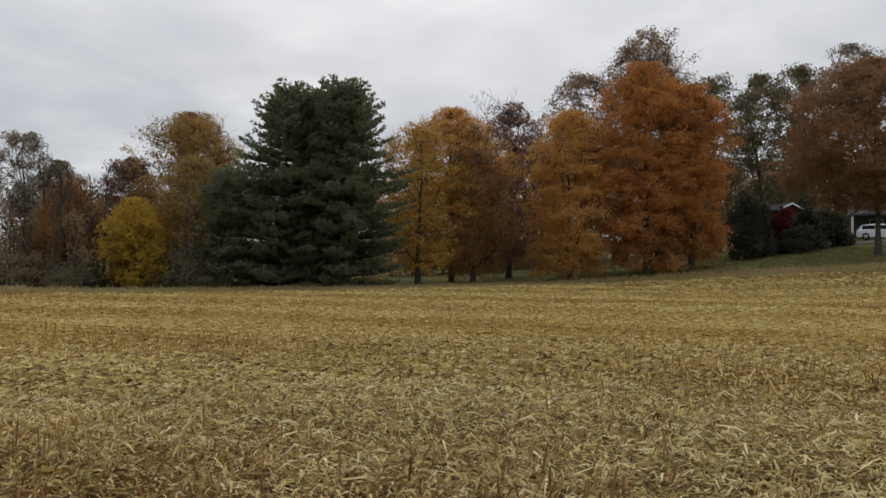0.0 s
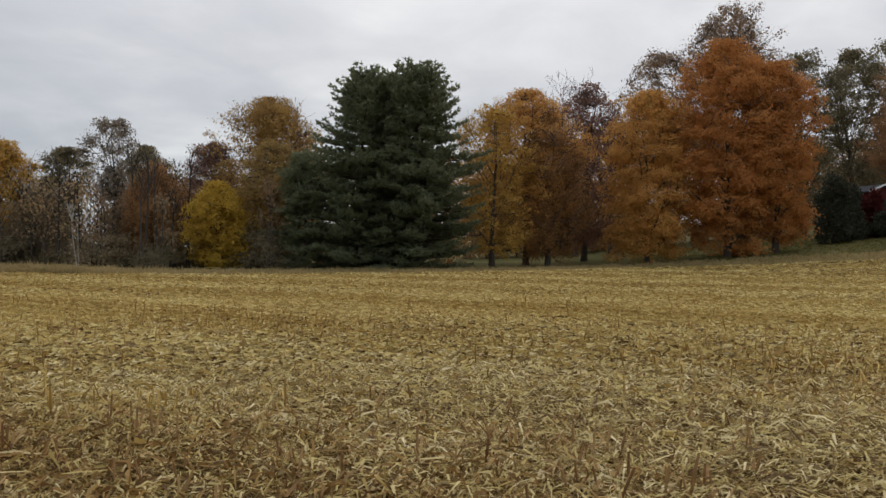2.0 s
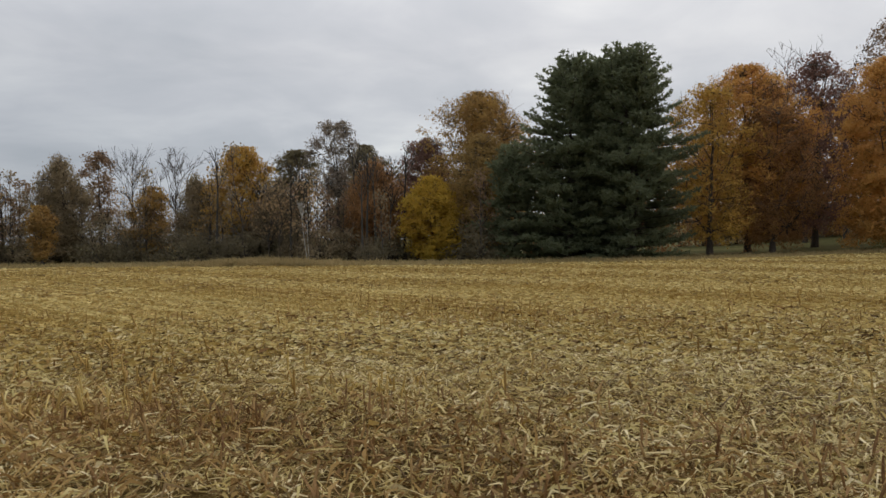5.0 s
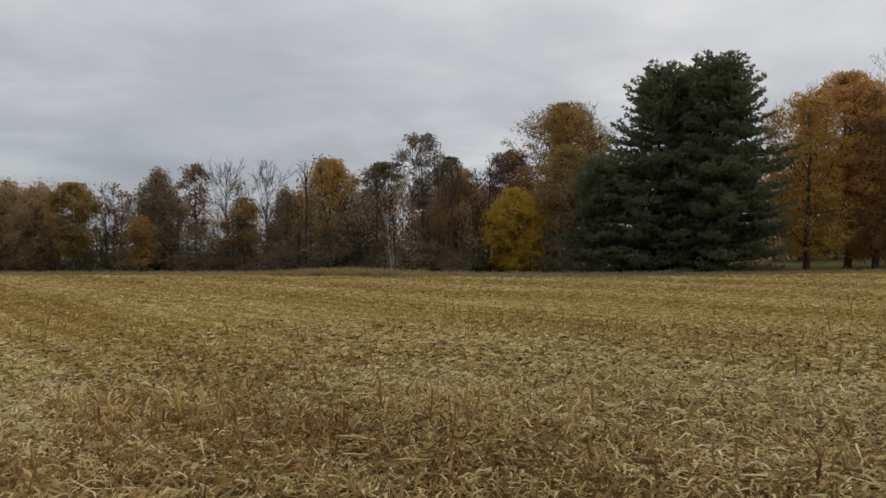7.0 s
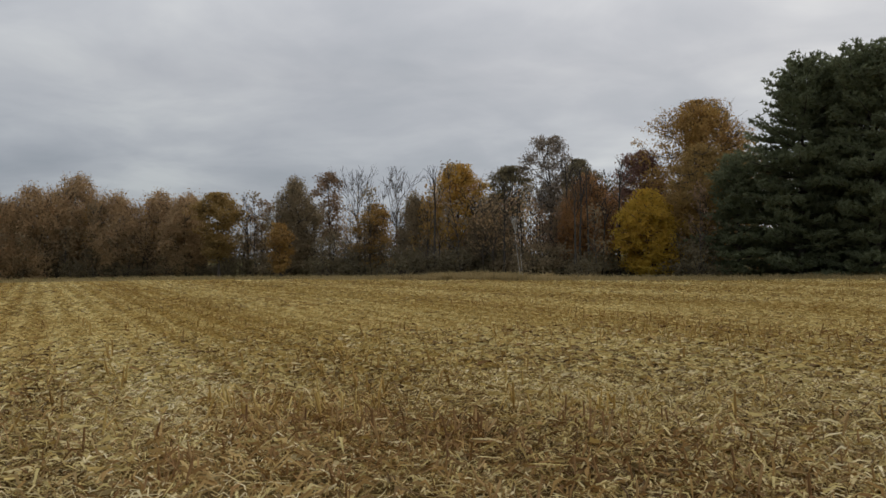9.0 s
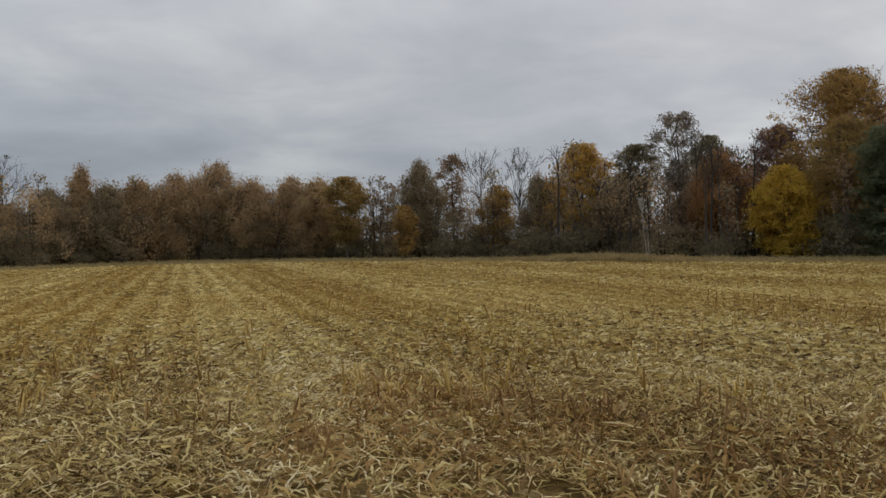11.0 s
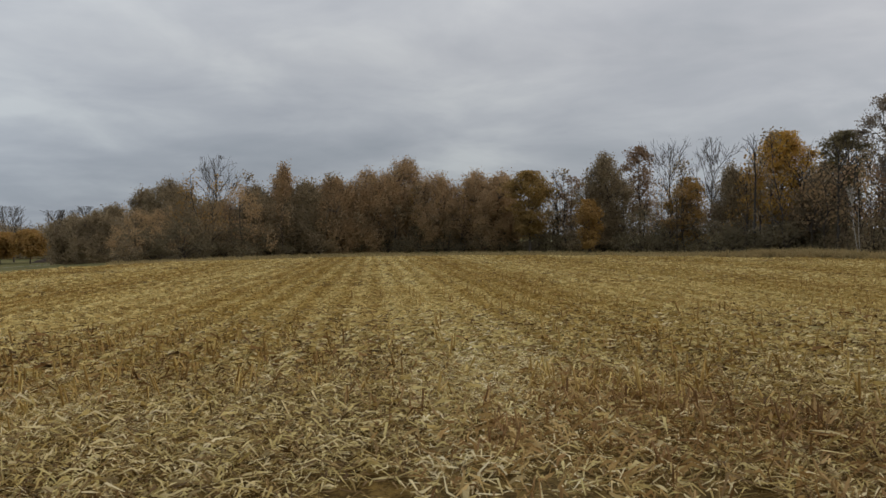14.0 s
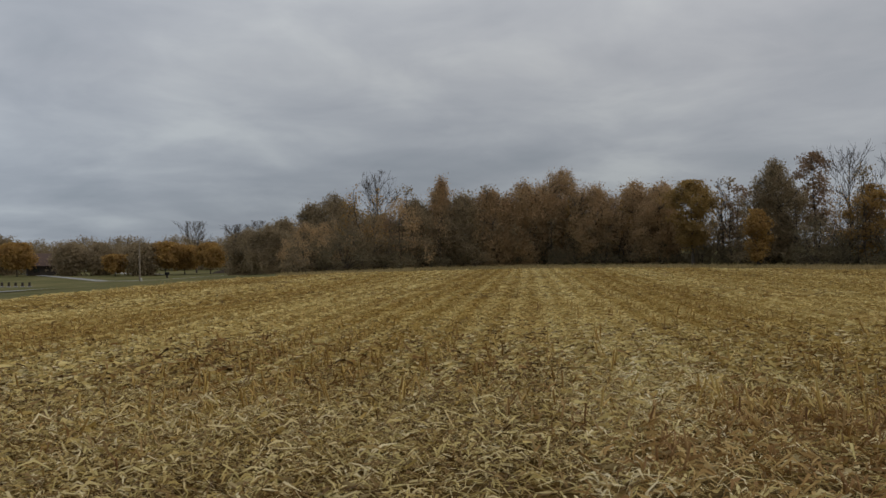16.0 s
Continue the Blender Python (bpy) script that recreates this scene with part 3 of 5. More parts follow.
def pine(x, y, h, w, seed, label="", name="pine_tree", leaders=2):
    """A white pine: whorls of level boughs with flat fans of needle tufts, and upswept plumes at the top."""
    rng = np.random.default_rng(seed + 900)
    root = thing(name, x, y, float(ground(x, y)) - 0.06, label, "tree", "pines at the field edge")
    t = np.linspace(0, 1, 10)
    bend = np.cumsum(rng.normal(0, 0.006 * h, (10, 2)), axis=0) * t[:, None]
    trunk = np.column_stack([bend, t * h * 0.97])
    tr = (0.014 * h + 0.05) * (1 - 0.92 * t)
    v, f = tube(trunk, tr, 8)
    mesh_object("trunk", v, f, BARK_PINE, root, True)
    limbs, tuft, way = [], [], []

    def bough(p0, a, L, rise, hook):
        """One bough with side shoots; tufts sit along the shoots."""
        s = np.linspace(0, 1, 7)[:, None]
        out = np.array([math.cos(a), math.sin(a), 0.0])
        side = np.array([-math.sin(a), math.cos(a), 0.0])
        sway = rng.normal(0, 0.10)
        pts = p0 + out * L * s + side * L * sway * s ** 2 + np.array([0, 0, 1.0]) * L * (rise * s - 0.12 * s * (1 - s) + hook * s ** 3)
        limbs.append(tube(pts, np.linspace(0.018 + 0.012 * L, 0.008, 7), 4))
        q = 0.22 if L > 1.2 else 0.1
        flip = 1
        while q < 1.0:
            base = np.array([np.interp(q, s[:, 0], pts[:, k]) for k in range(3)])
            shoot = (0.34 * L * (1.05 - q) + 0.28) * rng.uniform(0.6, 1.25)
            ahead = out * 0.75 + side * flip * rng.uniform(0.5, 1.0) + np.array([0, 0, rng.uniform(0.0, 0.3) + rise * 0.5 + hook])
            ahead /= np.linalg.norm(ahead)
            m = max(2, int(shoot / 0.15))
            f_ = np.linspace(0.25, 1.0, m)[:, None]
            tuft.append(base + ahead * shoot * f_ + rng.normal(0, 0.05, (m, 3)))
            way.append(np.repeat(ahead[None], m, 0))
            flip = -flip
            q += 0.16 / max(L, 0.5) * rng.uniform(0.7, 1.4)
        tuft.append(pts[-1:] + out * 0.08)
        way.append((pts[-1] - pts[-2])[None] / np.linalg.norm(pts[-1] - pts[-2]))

    z = 0.2
    while z < h * 0.97:
        u = z / h
        span = w * 0.5 * (1 - u ** 3.2) ** 0.75 * (1 + 0.12 * math.sin(9 * u + seed)) * rng.uniform(0.86, 1.1)
        first = rng.uniform(0, 6.28)
        n = rng.integers(8, 11)
        for i in range(n):
            L = max(span * rng.uniform(0.5, 1.14), 0.5)
            p0 = np.array([np.interp(u, t, trunk[:, 0]), np.interp(u, t, trunk[:, 1]), z + rng.uniform(-0.2, 0.2)])
            bough(p0, first + i * 6.283 / n + rng.uniform(-0.3, 0.3), L, rng.uniform(-0.10, 0.12) + 1.0 * max(0, u - 0.55), 0.12 + 0.3 * max(0, u - 0.6))
        z += (0.34 + 0.26 * (1 - u)) * rng.uniform(0.8, 1.25)
    # lesser leaders that share the top
    for i in range(leaders):
        a = seed * 1.3 + i * 2.3 + rng.uniform(-0.3, 0.3)
        r = w * rng.uniform(0.15, 0.27)
        z0, z1 = h * rng.uniform(0.62, 0.72), h * rng.uniform(0.90, 0.985)
        stem = np.array([(r * g * math.cos(a), r * g * math.sin(a), z0 + (z1 - z0) * e) for e, g in ((0, 0.0), (0.25, 0.6), (0.6, 0.95), (1.0, 1.05))])
        limbs.append(tube(stem, [0.09, 0.07, 0.045, 0.012], 5))
        for j in range(26):
            e = rng.uniform(0.25, 1.0)
            p0 = np.array([np.interp(e, (0, 0.25, 0.6, 1.0), stem[:, k]) for k in range(3)])
            bough(p0, rng.uniform(0, 6.283), 0.35 + 1.25 * (1.05 - e) * rng.uniform(0.7, 1.2), rng.uniform(0.25, 0.9), 0.35)
    v, f = joined(limbs)
    tagged(mesh_object("branchwork", v, f, BARK_PINE, root), kind="stuff")
    tuft, way = np.concatenate(tuft), np.concatenate(way)
    m = 7
    d = np.repeat(way * 0.75 + np.array([[0, 0, 0.28]]), m, 0) + rng.normal(0, 0.62, (len(tuft) * m, 3))
    d /= np.linalg.norm(d, axis=1)[:, None] + 1e-9
    s = np.cross(d, rng.normal(size=d.shape))
    s /= np.linalg.norm(s, axis=1)[:, None] + 1e-9
    p, L = np.repeat(tuft, m, 0), rng.uniform(0.16, 0.32, (len(d), 1))
    v = np.stack([p - s * 0.052, p + s * 0.052, p + d * L], 1).reshape(-1, 3)
    mesh_object("foliage", v, np.arange(len(v)).reshape(-1, 3), LEAF["pine"], root)
    return root


broadleaf(32.5, 59.7, 15.0, 12.4, 1, 'rust', .27, 'round', 14500, label='Large rust-brown maple standing on the lawn by the drive', name='maple_tree')
broadleaf(45.0, 87.1, 21.7, 6.8, 2, 'pale', .45, 'vase', 1800, label='Tall thinly leaved tree behind the lawn maple', name='ash_tree')
broadleaf(28.7, 83.2, 18.9, 7.4, 3, 'olive', .12, 'vase', 3600, label='Dark olive oak with airy crown above the garden', name='oak_tree')
broadleaf(34.3, 85.4, 18.9, 7.4, 4, 'olive', .18, 'vase', 3600, label='Dark olive oak with bare lower trunk', name='oak_tree')
broadleaf(39.1, 86.6, 19.8, 6.4, 5, 'olive', .2, 'vase', 3400, label='Dark olive oak behind the hedge', name='oak_tree')
broadleaf(16.0, 62.8, 16.8, 7.6, 6, 'orange', .05, 'dome', 12500, label='Full orange maple with crown reaching almost to the ground', name='maple_tree')
broadleaf(19.7, 63.4, 15.0, 5.6, 76, 'orange', .08, 'dome', 7000, label='Orange-brown maple crowded against the full orange maple', name='maple_tree')
broadleaf(9.9, 62.3, 13.4, 6.2, 7, 'amber', .07, 'dome', 9000, label='Amber maple with dense crown on thin trunks', name='maple_tree')
broadleaf(20.0, 77.4, 22.9, 9.6, 8, 'thin', .35, 'vase', 6000, label='Tall pale half-bare tree rising behind the orange maple', name='poplar_tree')
broadleaf(14.4, 80.7, 20.0, 9.0, 9, 'thin', .35, 'vase', 4200, label='Thinly leaved brown tree behind the amber maple', name='ash_tree')
broadleaf(0.7, 66.0, 14.6, 8.4, 10, 'amber', .15, 'dome', 7000, label='Amber and orange maple in the tree line', name='maple_tree')
broadleaf(-1.9, 60.0, 12.4, 5.6, 11, 'gold', .1, 'dome', 3600, label='Golden open-crowned tree beside the pines', name='maple_tree')
broadleaf(2.4, 64.0, 12.1, 5.9, 12, 'russet', .1, 'dome', 3800, label='Dark russet tree in the shade of the tree line', name='maple_tree')
broadleaf(5.9, 71.8, 16.2, 6.8, 13, 'plum', .12, 'oval', 3600, label='Dark purple-brown tree with thin crown', name='pear_tree')
bare(5.9, 81.8, 18.3, 5.8, 14, label='Bare grey tree behind the purple-brown tree', name='bare_tree')
bare(9.1, 79.5, 16.7, 3.9, 15, label='Bare leaning tree with pale limbs', name='bare_tree')
pine(-10.9, 55.0, 13.9, 8.0, 16, label='Tall dark green white pine with tiered branches', name='pine_tree', leaders=1)
pine(-6.6, 54.6, 14.0, 8.5, 17, label='Tallest dark green white pine of the group', name='pine_tree', leaders=4)
pine(-9.1, 57.3, 13.8, 7.1, 18, label='White pine standing behind its taller neighbour', name='pine_tree')
pine(-14.6, 54.2, 7.6, 5.2, 19, label='Young green pine at the foot of the taller pines', name='pine_tree', leaders=0)
broadleaf(-20.4, 64.9, 14.2, 8.4, 20, 'ochre', .12, 'dome', 8200, label='Tall ochre-brown tree with open crown', name='oak_tree')
broadleaf(-17.8, 57.2, 9.4, 5.0, 21, 'dull', .06, 'dome', 4200, label='Dull amber tree below the tall ochre tree', name='maple_tree')
broadleaf(-20.5, 53.2, 6.1, 3.8, 22, 'yellow', .06, 'oval', 4200, label='Bright yellow small tree at the field edge', name='mulberry_tree')
broadleaf(-25.6, 65.1, 10.5, 5.1, 23, 'plum', .15, 'oval', 3600, label='Dark maroon tree behind the yellow tree', name='oak_tree')
broadleaf(-25.4, 54.4, 7.5, 4.6, 24, 'russet', .06, 'oval', 4600, label='Rusty brown tree at the wood edge', name='maple_tree')
broadleaf(-31.2, 64.9, 10.2, 4.4, 25, 'olive', .3, 'round', 2600, label='Olive-green oak behind the rusty tree', name='oak_tree')
broadleaf(-29.8, 56.6, 11.2, 3.6, 26, 'pale', .45, 'vase', 1900, label='Tall slender pale tree with bare trunks', name='poplar_tree')
bare(-27.3, 60.1, 10.0, 1.7, 27, label='Dead grey snag above the wood', name='dead_tree')
bare(-26.9, 61.3, 9.8, 1.4, 28, label='Thin dead snag above the wood', name='dead_tree')
bare(-33.4, 61.5, 8.7, 3.0, 29, label='Group tree with bare grey trunk', name='bare_tree')
broadleaf(-33.6, 56.8, 9.0, 3.5, 30, 'olive', .35, 'vase', 2000, label='Grey-olive tree with thin crown', name='oak_tree')
bare(-27.05, 47.1, 4.7, 1.8, 31, pale=True, label='White-barked tree with slightly leaning twin trunks', name='birch_tree')
broadleaf(-36.0, 52.9, 9.1, 4.8, 32, 'gold', .12, 'oval', 4600, label='Ochre-yellow tree at the wood edge', name='maple_tree')
broadleaf(-32.3, 51.8, 6.2, 3.9, 33, 'brush', .05, 'oval', 2400, label='Brown thinly leaved tree at the wood edge', name='cherry_tree')
broadleaf(-29.0, 58.7, 6.6, 4.1, 34, 'brush', .05, 'oval', 2600, label='Brown thinly leaved tree near the white trunk', name='cherry_tree')
bare(-42.4, 53.1, 9.1, 3.5, 35, label='Bare upright tree with fan of twigs', name='bare_tree')
bare(-47.5, 54.1, 9.9, 3.7, 36, label='Bare spreading tree at the wood edge', name='bare_tree')
broadleaf(-52.2, 55.3, 9.8, 3.3, 37, 'thin', .3, 'vase', 1300, label='Thin brown tree beside the bare tree', name='ash_tree')
broadleaf(-53.0, 51.6, 8.7, 4.4, 38, 'brush', .15, 'oval', 3000, label='Dark brown leafy tree at the wood edge', name='oak_tree')
broadleaf(-40.0, 52.5, 6.8, 3.2, 39, 'brush', .15, 'oval', 1700, label='Thin brown tree in the wood edge', name='cherry_tree')
broadleaf(-43.9, 52.0, 6.3, 3.3, 40, 'ochre', .1, 'oval', 1300, label='Small ochre understorey tree', name='cherry_tree')
broadleaf(-51.1, 47.9, 4.7, 1.9, 41, 'ochre', .12, 'vase', 800, label='Small gold-brown tree at the field edge', name='mulberry_tree')
broadleaf(-59.0, 47.8, 7.8, 4.1, 42, 'dull', .25, 'vase', 1900, label='Olive-gold tree in the wood edge', name='maple_tree')
bare(-58.9, 51.2, 8.9, 1.3, 43, label='Slim dark tree with upright top', name='bare_tree')
broadleaf(-58.1, 52.1, 7.3, 2.6, 44, 'thin', .3, 'vase', 600, label='Thin sapling tree with sky showing through', name='ash_tree')
broadleaf(-64.1, 47.9, 7.6, 4.0, 45, 'umber', .12, 'oval', 2400, label='Reddish brown tree in the wood edge', name='maple_tree')
broadleaf(-67.0, 50.7, 8.0, 4.1, 46, 'umber', .12, 'oval', 2200, label='Reddish brown tree in the wood edge', name='maple_tree')
broadleaf(-69.5, 48.9, 8.2, 5.4, 47, 'umber', .02, 'dome', 3000, label='Red-brown leafy tree of the thicket', name='maple_tree')
broadleaf(-71.7, 45.7, 8.0, 5.4, 48, 'umber', .02, 'dome', 3000, label='Brown leafy tree of the thicket', name='maple_tree')
broadleaf(-76.2, 44.0, 10.3, 6.1, 49, 'umber', .1, 'vase', 3200, label='Taller brown tree with ragged top', name='oak_tree')
broadleaf(-76.3, 39.7, 8.9, 5.3, 50, 'umber', .02, 'dome', 3000, label='Brown leafy tree of the thicket', name='maple_tree')
broadleaf(-76.9, 36.2, 7.9, 5.2, 51, 'umber', .02, 'dome', 3000, label='Brown leafy tree of the thicket', name='maple_tree')
broadleaf(-77.2, 33.0, 7.4, 4.8, 52, 'brush', .02, 'dome', 2800, label='Brown leafy tree of the thicket', name='maple_tree')
broadleaf(-79.0, 31.3, 9.3, 4.3, 53, 'umber', .1, 'cone', 2400, label='Brown tree with pointed ragged top', name='oak_tree')
broadleaf(-79.1, 28.3, 7.1, 4.4, 54, 'brush', .02, 'dome', 2600, label='Brown leafy tree of the thicket', name='maple_tree')
bare(-83.1, 25.8, 10.3, 4.8, 55, label='Bare round-headed tree above the thicket', name='bare_tree')
broadleaf(-79.3, 24.4, 5.6, 5.4, 56, 'brush', .02, 'dome', 2800, label='Low brown tree below the bare tree', name='maple_tree')
broadleaf(-81.4, 20.5, 7.6, 5.3, 57, 'brush', .08, 'vase', 2600, label='Dark ragged tree near the end of the wood', name='oak_tree')
broadleaf(-85.9, 19.1, 7.2, 4.4, 58, 'brush', .08, 'oval', 2200, label='Dark tree at the end of the wood', name='oak_tree')
broadleaf(-98.3, 18.3, 6.3, 5.5, 59, 'brush', .1, 'oval', 2000, label='Grey-brown tree past the end of the wood', name='oak_tree')
broadleaf(-93.7, 15.7, 5.4, 5.2, 77, 'brush', .04, 'dome', 2400, label='Grey-brown thicket tree where the wood runs out', name='oak_tree')
broadleaf(-108.9, 15.6, 5.8, 6.0, 78, 'brush', .04, 'dome', 2200, label='Low grey-brown tree standing off the wood', name='oak_tree')
bare(-187.7, 29.4, 11.9, 5.5, 60, label='Distant bare tree beyond the field', name='bare_tree')
bare(-203.3, 26.0, 11.7, 7.6, 61, label='Distant bare spreading tree beyond the field', name='bare_tree')
bare(-204.3, 16.7, 12.6, 6.4, 62, label='Distant bare tree beside the lane', name='bare_tree')
broadleaf(-184.1, 18.0, 7.0, 4.3, 63, 'ochre', .36, 'dome', 2210, label='Round golden tree beside the lane', name='maple_tree')
broadleaf(-187.8, 8.7, 7.4, 4.8, 64, 'ochre', .36, 'dome', 2550, label='Golden-orange tree beside the lane', name='maple_tree')
broadleaf(-190.5, 13.0, 6.6, 5.2, 65, 'ochre', .36, 'dome', 1900, label='Ochre tree beside the lane', name='maple_tree')
broadleaf(-187.0, 4.5, 6.4, 4.8, 79, 'brush', .2, 'oval', 1500, label='Brown tree among the golden trees by the lane', name='oak_tree')
broadleaf(-190.0, -1.6, 4.8, 3.0, 66, 'ochre', .36, 'dome', 1190, label='Small orange tree beyond the lane', name='maple_tree')
broadleaf(-200.0, 3.0, 6.6, 5.3, 67, 'brush', .18, 'oval', 900, label='Brown tree beyond the lane', name='oak_tree')
broadleaf(-204.9, -4.6, 6.8, 5.9, 68, 'brush', .18, 'oval', 900, label='Brown tree beyond the lane', name='oak_tree')
broadleaf(-204.7, -11.6, 6.9, 5.2, 69, 'brush', .18, 'oval', 900, label='Dark brown tree in the meadow', name='oak_tree')
broadleaf(-213.7, -23.3, 8.0, 5.6, 70, 'ochre', .36, 'dome', 2550, label='Yellow-orange tree beside the low house', name='maple_tree')
broadleaf(-233.3, -28.4, 9.1, 5.8, 71, 'brush', .15, 'round', 700, label='Grey-brown tree behind the yellow tree', name='oak_tree')



# ---- second rank of the wood, behind the trees of the edge ----
SKY_AZ = [-32, -24, -18, -12, -6, 0, 6, 14, 20, 28, 34, 40, 46, 52, 58, 64, 70, 76]
SKY_H = [11, 10, 11, 13.5, 13, 12.5, 9.5, 9.0, 9, 7.5, 6.3, 5.0, 4.3, 4.8, 6.5, 6.5, 6, 4.5]
fills = [broadleaf(*polar(-4 + 2 * i, 92.0), 9.0, 8.5, 300 + i, c, 0.06, "oval", 650, label=l, name="wood_tree") for i, (c, l) in enumerate((
    ("brush", "Grey-brown tree deep in the wood"), ("umber", "Umber-brown tree deep in the wood"), ("olive", "Olive-brown tree deep in the wood"), ("russet", "Dull russet tree deep in the wood")))]
rng = np.random.default_rng(5)
az = -31.0
while az < 79:
    d = float(max(wood(az), 62)) + rng.uniform(9, 13) + (42 if az < -17 else 20 if az < 4 else 0)
    px, py = polar(az, d)
    s = float(np.interp(az, SKY_AZ, SKY_H)) / 9.0 * rng.uniform(0.85, 1.12)
    if az > 56:
        d, s = d - 5, s * 1.12
        px, py = polar(az, d)
    copy_thing(fills[rng.integers(0, 4 if az < 40 else 2)], pose(px, py, float(ground(px, py)) - 0.06, 0, 0, rng.uniform(0, 360)) @ Matrix.Diagonal((s * 0.95, s * 0.95, s, 1)))
    az += (115 if az < -14 else 170 if az < 6 else 250 if az < 56 else 170) / d * rng.uniform(0.7, 1.2)


# slim leafless trunks among the trees of the edge
slim_first = [bare(*polar(26 + 5 * i, float(wood(26 + 5 * i)) + 3.0), 7.5 + i, 3.0, 700 + i, label=l, name="slim_tree") for i, l in enumerate((
    "Slim grey snag with a few upright twigs", "Slim leaning grey snag in the wood edge", "Tall slim grey snag with forked top"))]
rng = np.random.default_rng(41)
az = 23.0
while az < 60:
    d = float(wood(az)) + rng.uniform(4.0, 8.0)
    px, py = polar(az, d)
    s = min(1.1, float(np.interp(az, SKY_AZ, SKY_H)) / 6.5) * rng.uniform(0.65, 1.0)
    copy_thing(slim_first[rng.integers(0, 3)], pose(px, py, float(ground(px, py)) - 0.06, rng.normal(0, 2), rng.normal(0, 2), rng.uniform(0, 360)) @ Matrix.Diagonal((s, s, s, 1)))
    az += rng.uniform(0.5, 1.7)


# ---- undergrowth, hedge and verge ----
def shrub(x, y, h, w, seed, colour, count, label, name="shrub", group="undergrowth along the wood"):
    rng = np.random.default_rng(seed + 2000)
    root = thing(name, x, y, float(ground(x, y)) - 0.06, label, "shrub", group)
    k = 26
    a = np.arange(k) * 2.399
    el = rng.uniform(0.05, 1.0, k)
    c = np.stack([np.cos(a) * np.sqrt(1 - el ** 2 * 0.9) * w * 0.36, np.sin(a) * np.sqrt(1 - el ** 2 * 0.9) * w * 0.36, el * h * 0.8 + 0.1], 1) * rng.uniform(0.75, 1.1, (k, 1))
    stems = [tube([(0.15 * math.cos(i), 0.15 * math.sin(i), 0), p * np.array([0.5, 0.5, 0.6]), p], [0.035, 0.02, 0.006], 4) for i, p in enumerate(c)]
    v, f = joined(stems)
    mesh_object("woody_base", v, f, BARK, root)
    which = rng.integers(0, k, count)
    d = rng.normal(size=(count, 3))
    d /= np.linalg.norm(d, axis=1)[:, None]
    pos = c[which] + d * rng.random((count, 1)) ** 0.5 * np.array([w * 0.19, w * 0.19, h * 0.2])
    pos[:, 2] = np.maximum(pos[:, 2], 0.05)
    v, f = leaves(pos, np.clip(0.003 * math.hypot(x, y), 0.13, 0.3), rng, d * 0.6 + np.array([0, 0, 0.2]), 0.4, 0.6)
    mesh_object("foliage", v, f, LEAF[colour], root)
    return root


first = [shrub(*polar(25 + 3 * i, wood(25 + 3 * i) + 4.5), 2.0 + 0.35 * i, 3.2 + 0.4 * i, i, c, 1100, l)
         for i, (c, l) in enumerate((("shrub", "Dark tangled shrub at the foot of the wood"), ("brush", "Grey-brown twiggy shrub at the foot of the wood"),
                                     ("shrub", "Low dark bramble bush by the field edge"), ("shrub", "Tall dark bramble under the trees")))]
rng = np.random.default_rng(7)
az = 17.5
while az < 79:
    d = float(wood(az)) + rng.uniform(1.8, 6.0)
    px, py = polar(az, d)
    s = rng.uniform(0.75, 1.35) * (0.85 if az < 33 else 1.0)
    if 18 < az < 25:
        d += 4.5
        px, py = polar(az, d)
    copy_thing(first[rng.integers(0, 4)], pose(px, py, float(ground(px, py)) - 0.06, 0, 0, rng.uniform(0, 360)) @ Matrix.Diagonal((s, s, s * rng.uniform(0.7, 1.2), 1)))
    az += 84 / d * rng.uniform(0.45, 1.0)


# ---- thin saplings that stand close along the wood ----
def sapling(x, y, h, seed, colour, label):
    rng = np.random.default_rng(seed + 3000)
    root = thing("sapling", x, y, float(ground(x, y)) - 0.06, label, "tree", "saplings along the wood")
    t = np.linspace(0, 1, 7)
    trunk = np.column_stack([np.cumsum(rng.normal(0, 0.016 * h, (7, 2)), axis=0), t * h])
    v, f = tube(trunk, 0.04 * (1 - 0.85 * t) + 0.006, 5)
    mesh_object("trunk", v, f, BARK, root, True)
    pieces, tips = [], []
    for i in range(34):
        q = rng.uniform(0.22, 1.0)
        p0 = np.array([np.interp(q, t, trunk[:, k]) for k in range(3)])
        a, L = rng.uniform(0, 6.28), h * rng.uniform(0.08, 0.2) * (1.25 - q)
        p1 = p0 + np.array([math.cos(a), math.sin(a), rng.uniform(0.7, 1.6)]) * L
        pieces.append(tube([p0, (p0 + p1) / 2 + rng.normal(0, 0.05, 3), p1], [0.024, 0.018, 0.009], 3))
        tips.append(p1)
    v, f = joined(pieces)
    tagged(mesh_object("branchwork", v, f, BARK, root), kind="stuff")
    tips = np.array(tips)[rng.integers(0, 34, 260)] + rng.normal(0, 0.28, (260, 3))
    v, f = leaves(tips, 0.17, rng, None, 0.4, 0.75)
    mesh_object("crown", v, f, LEAF[colour], root)
    return root


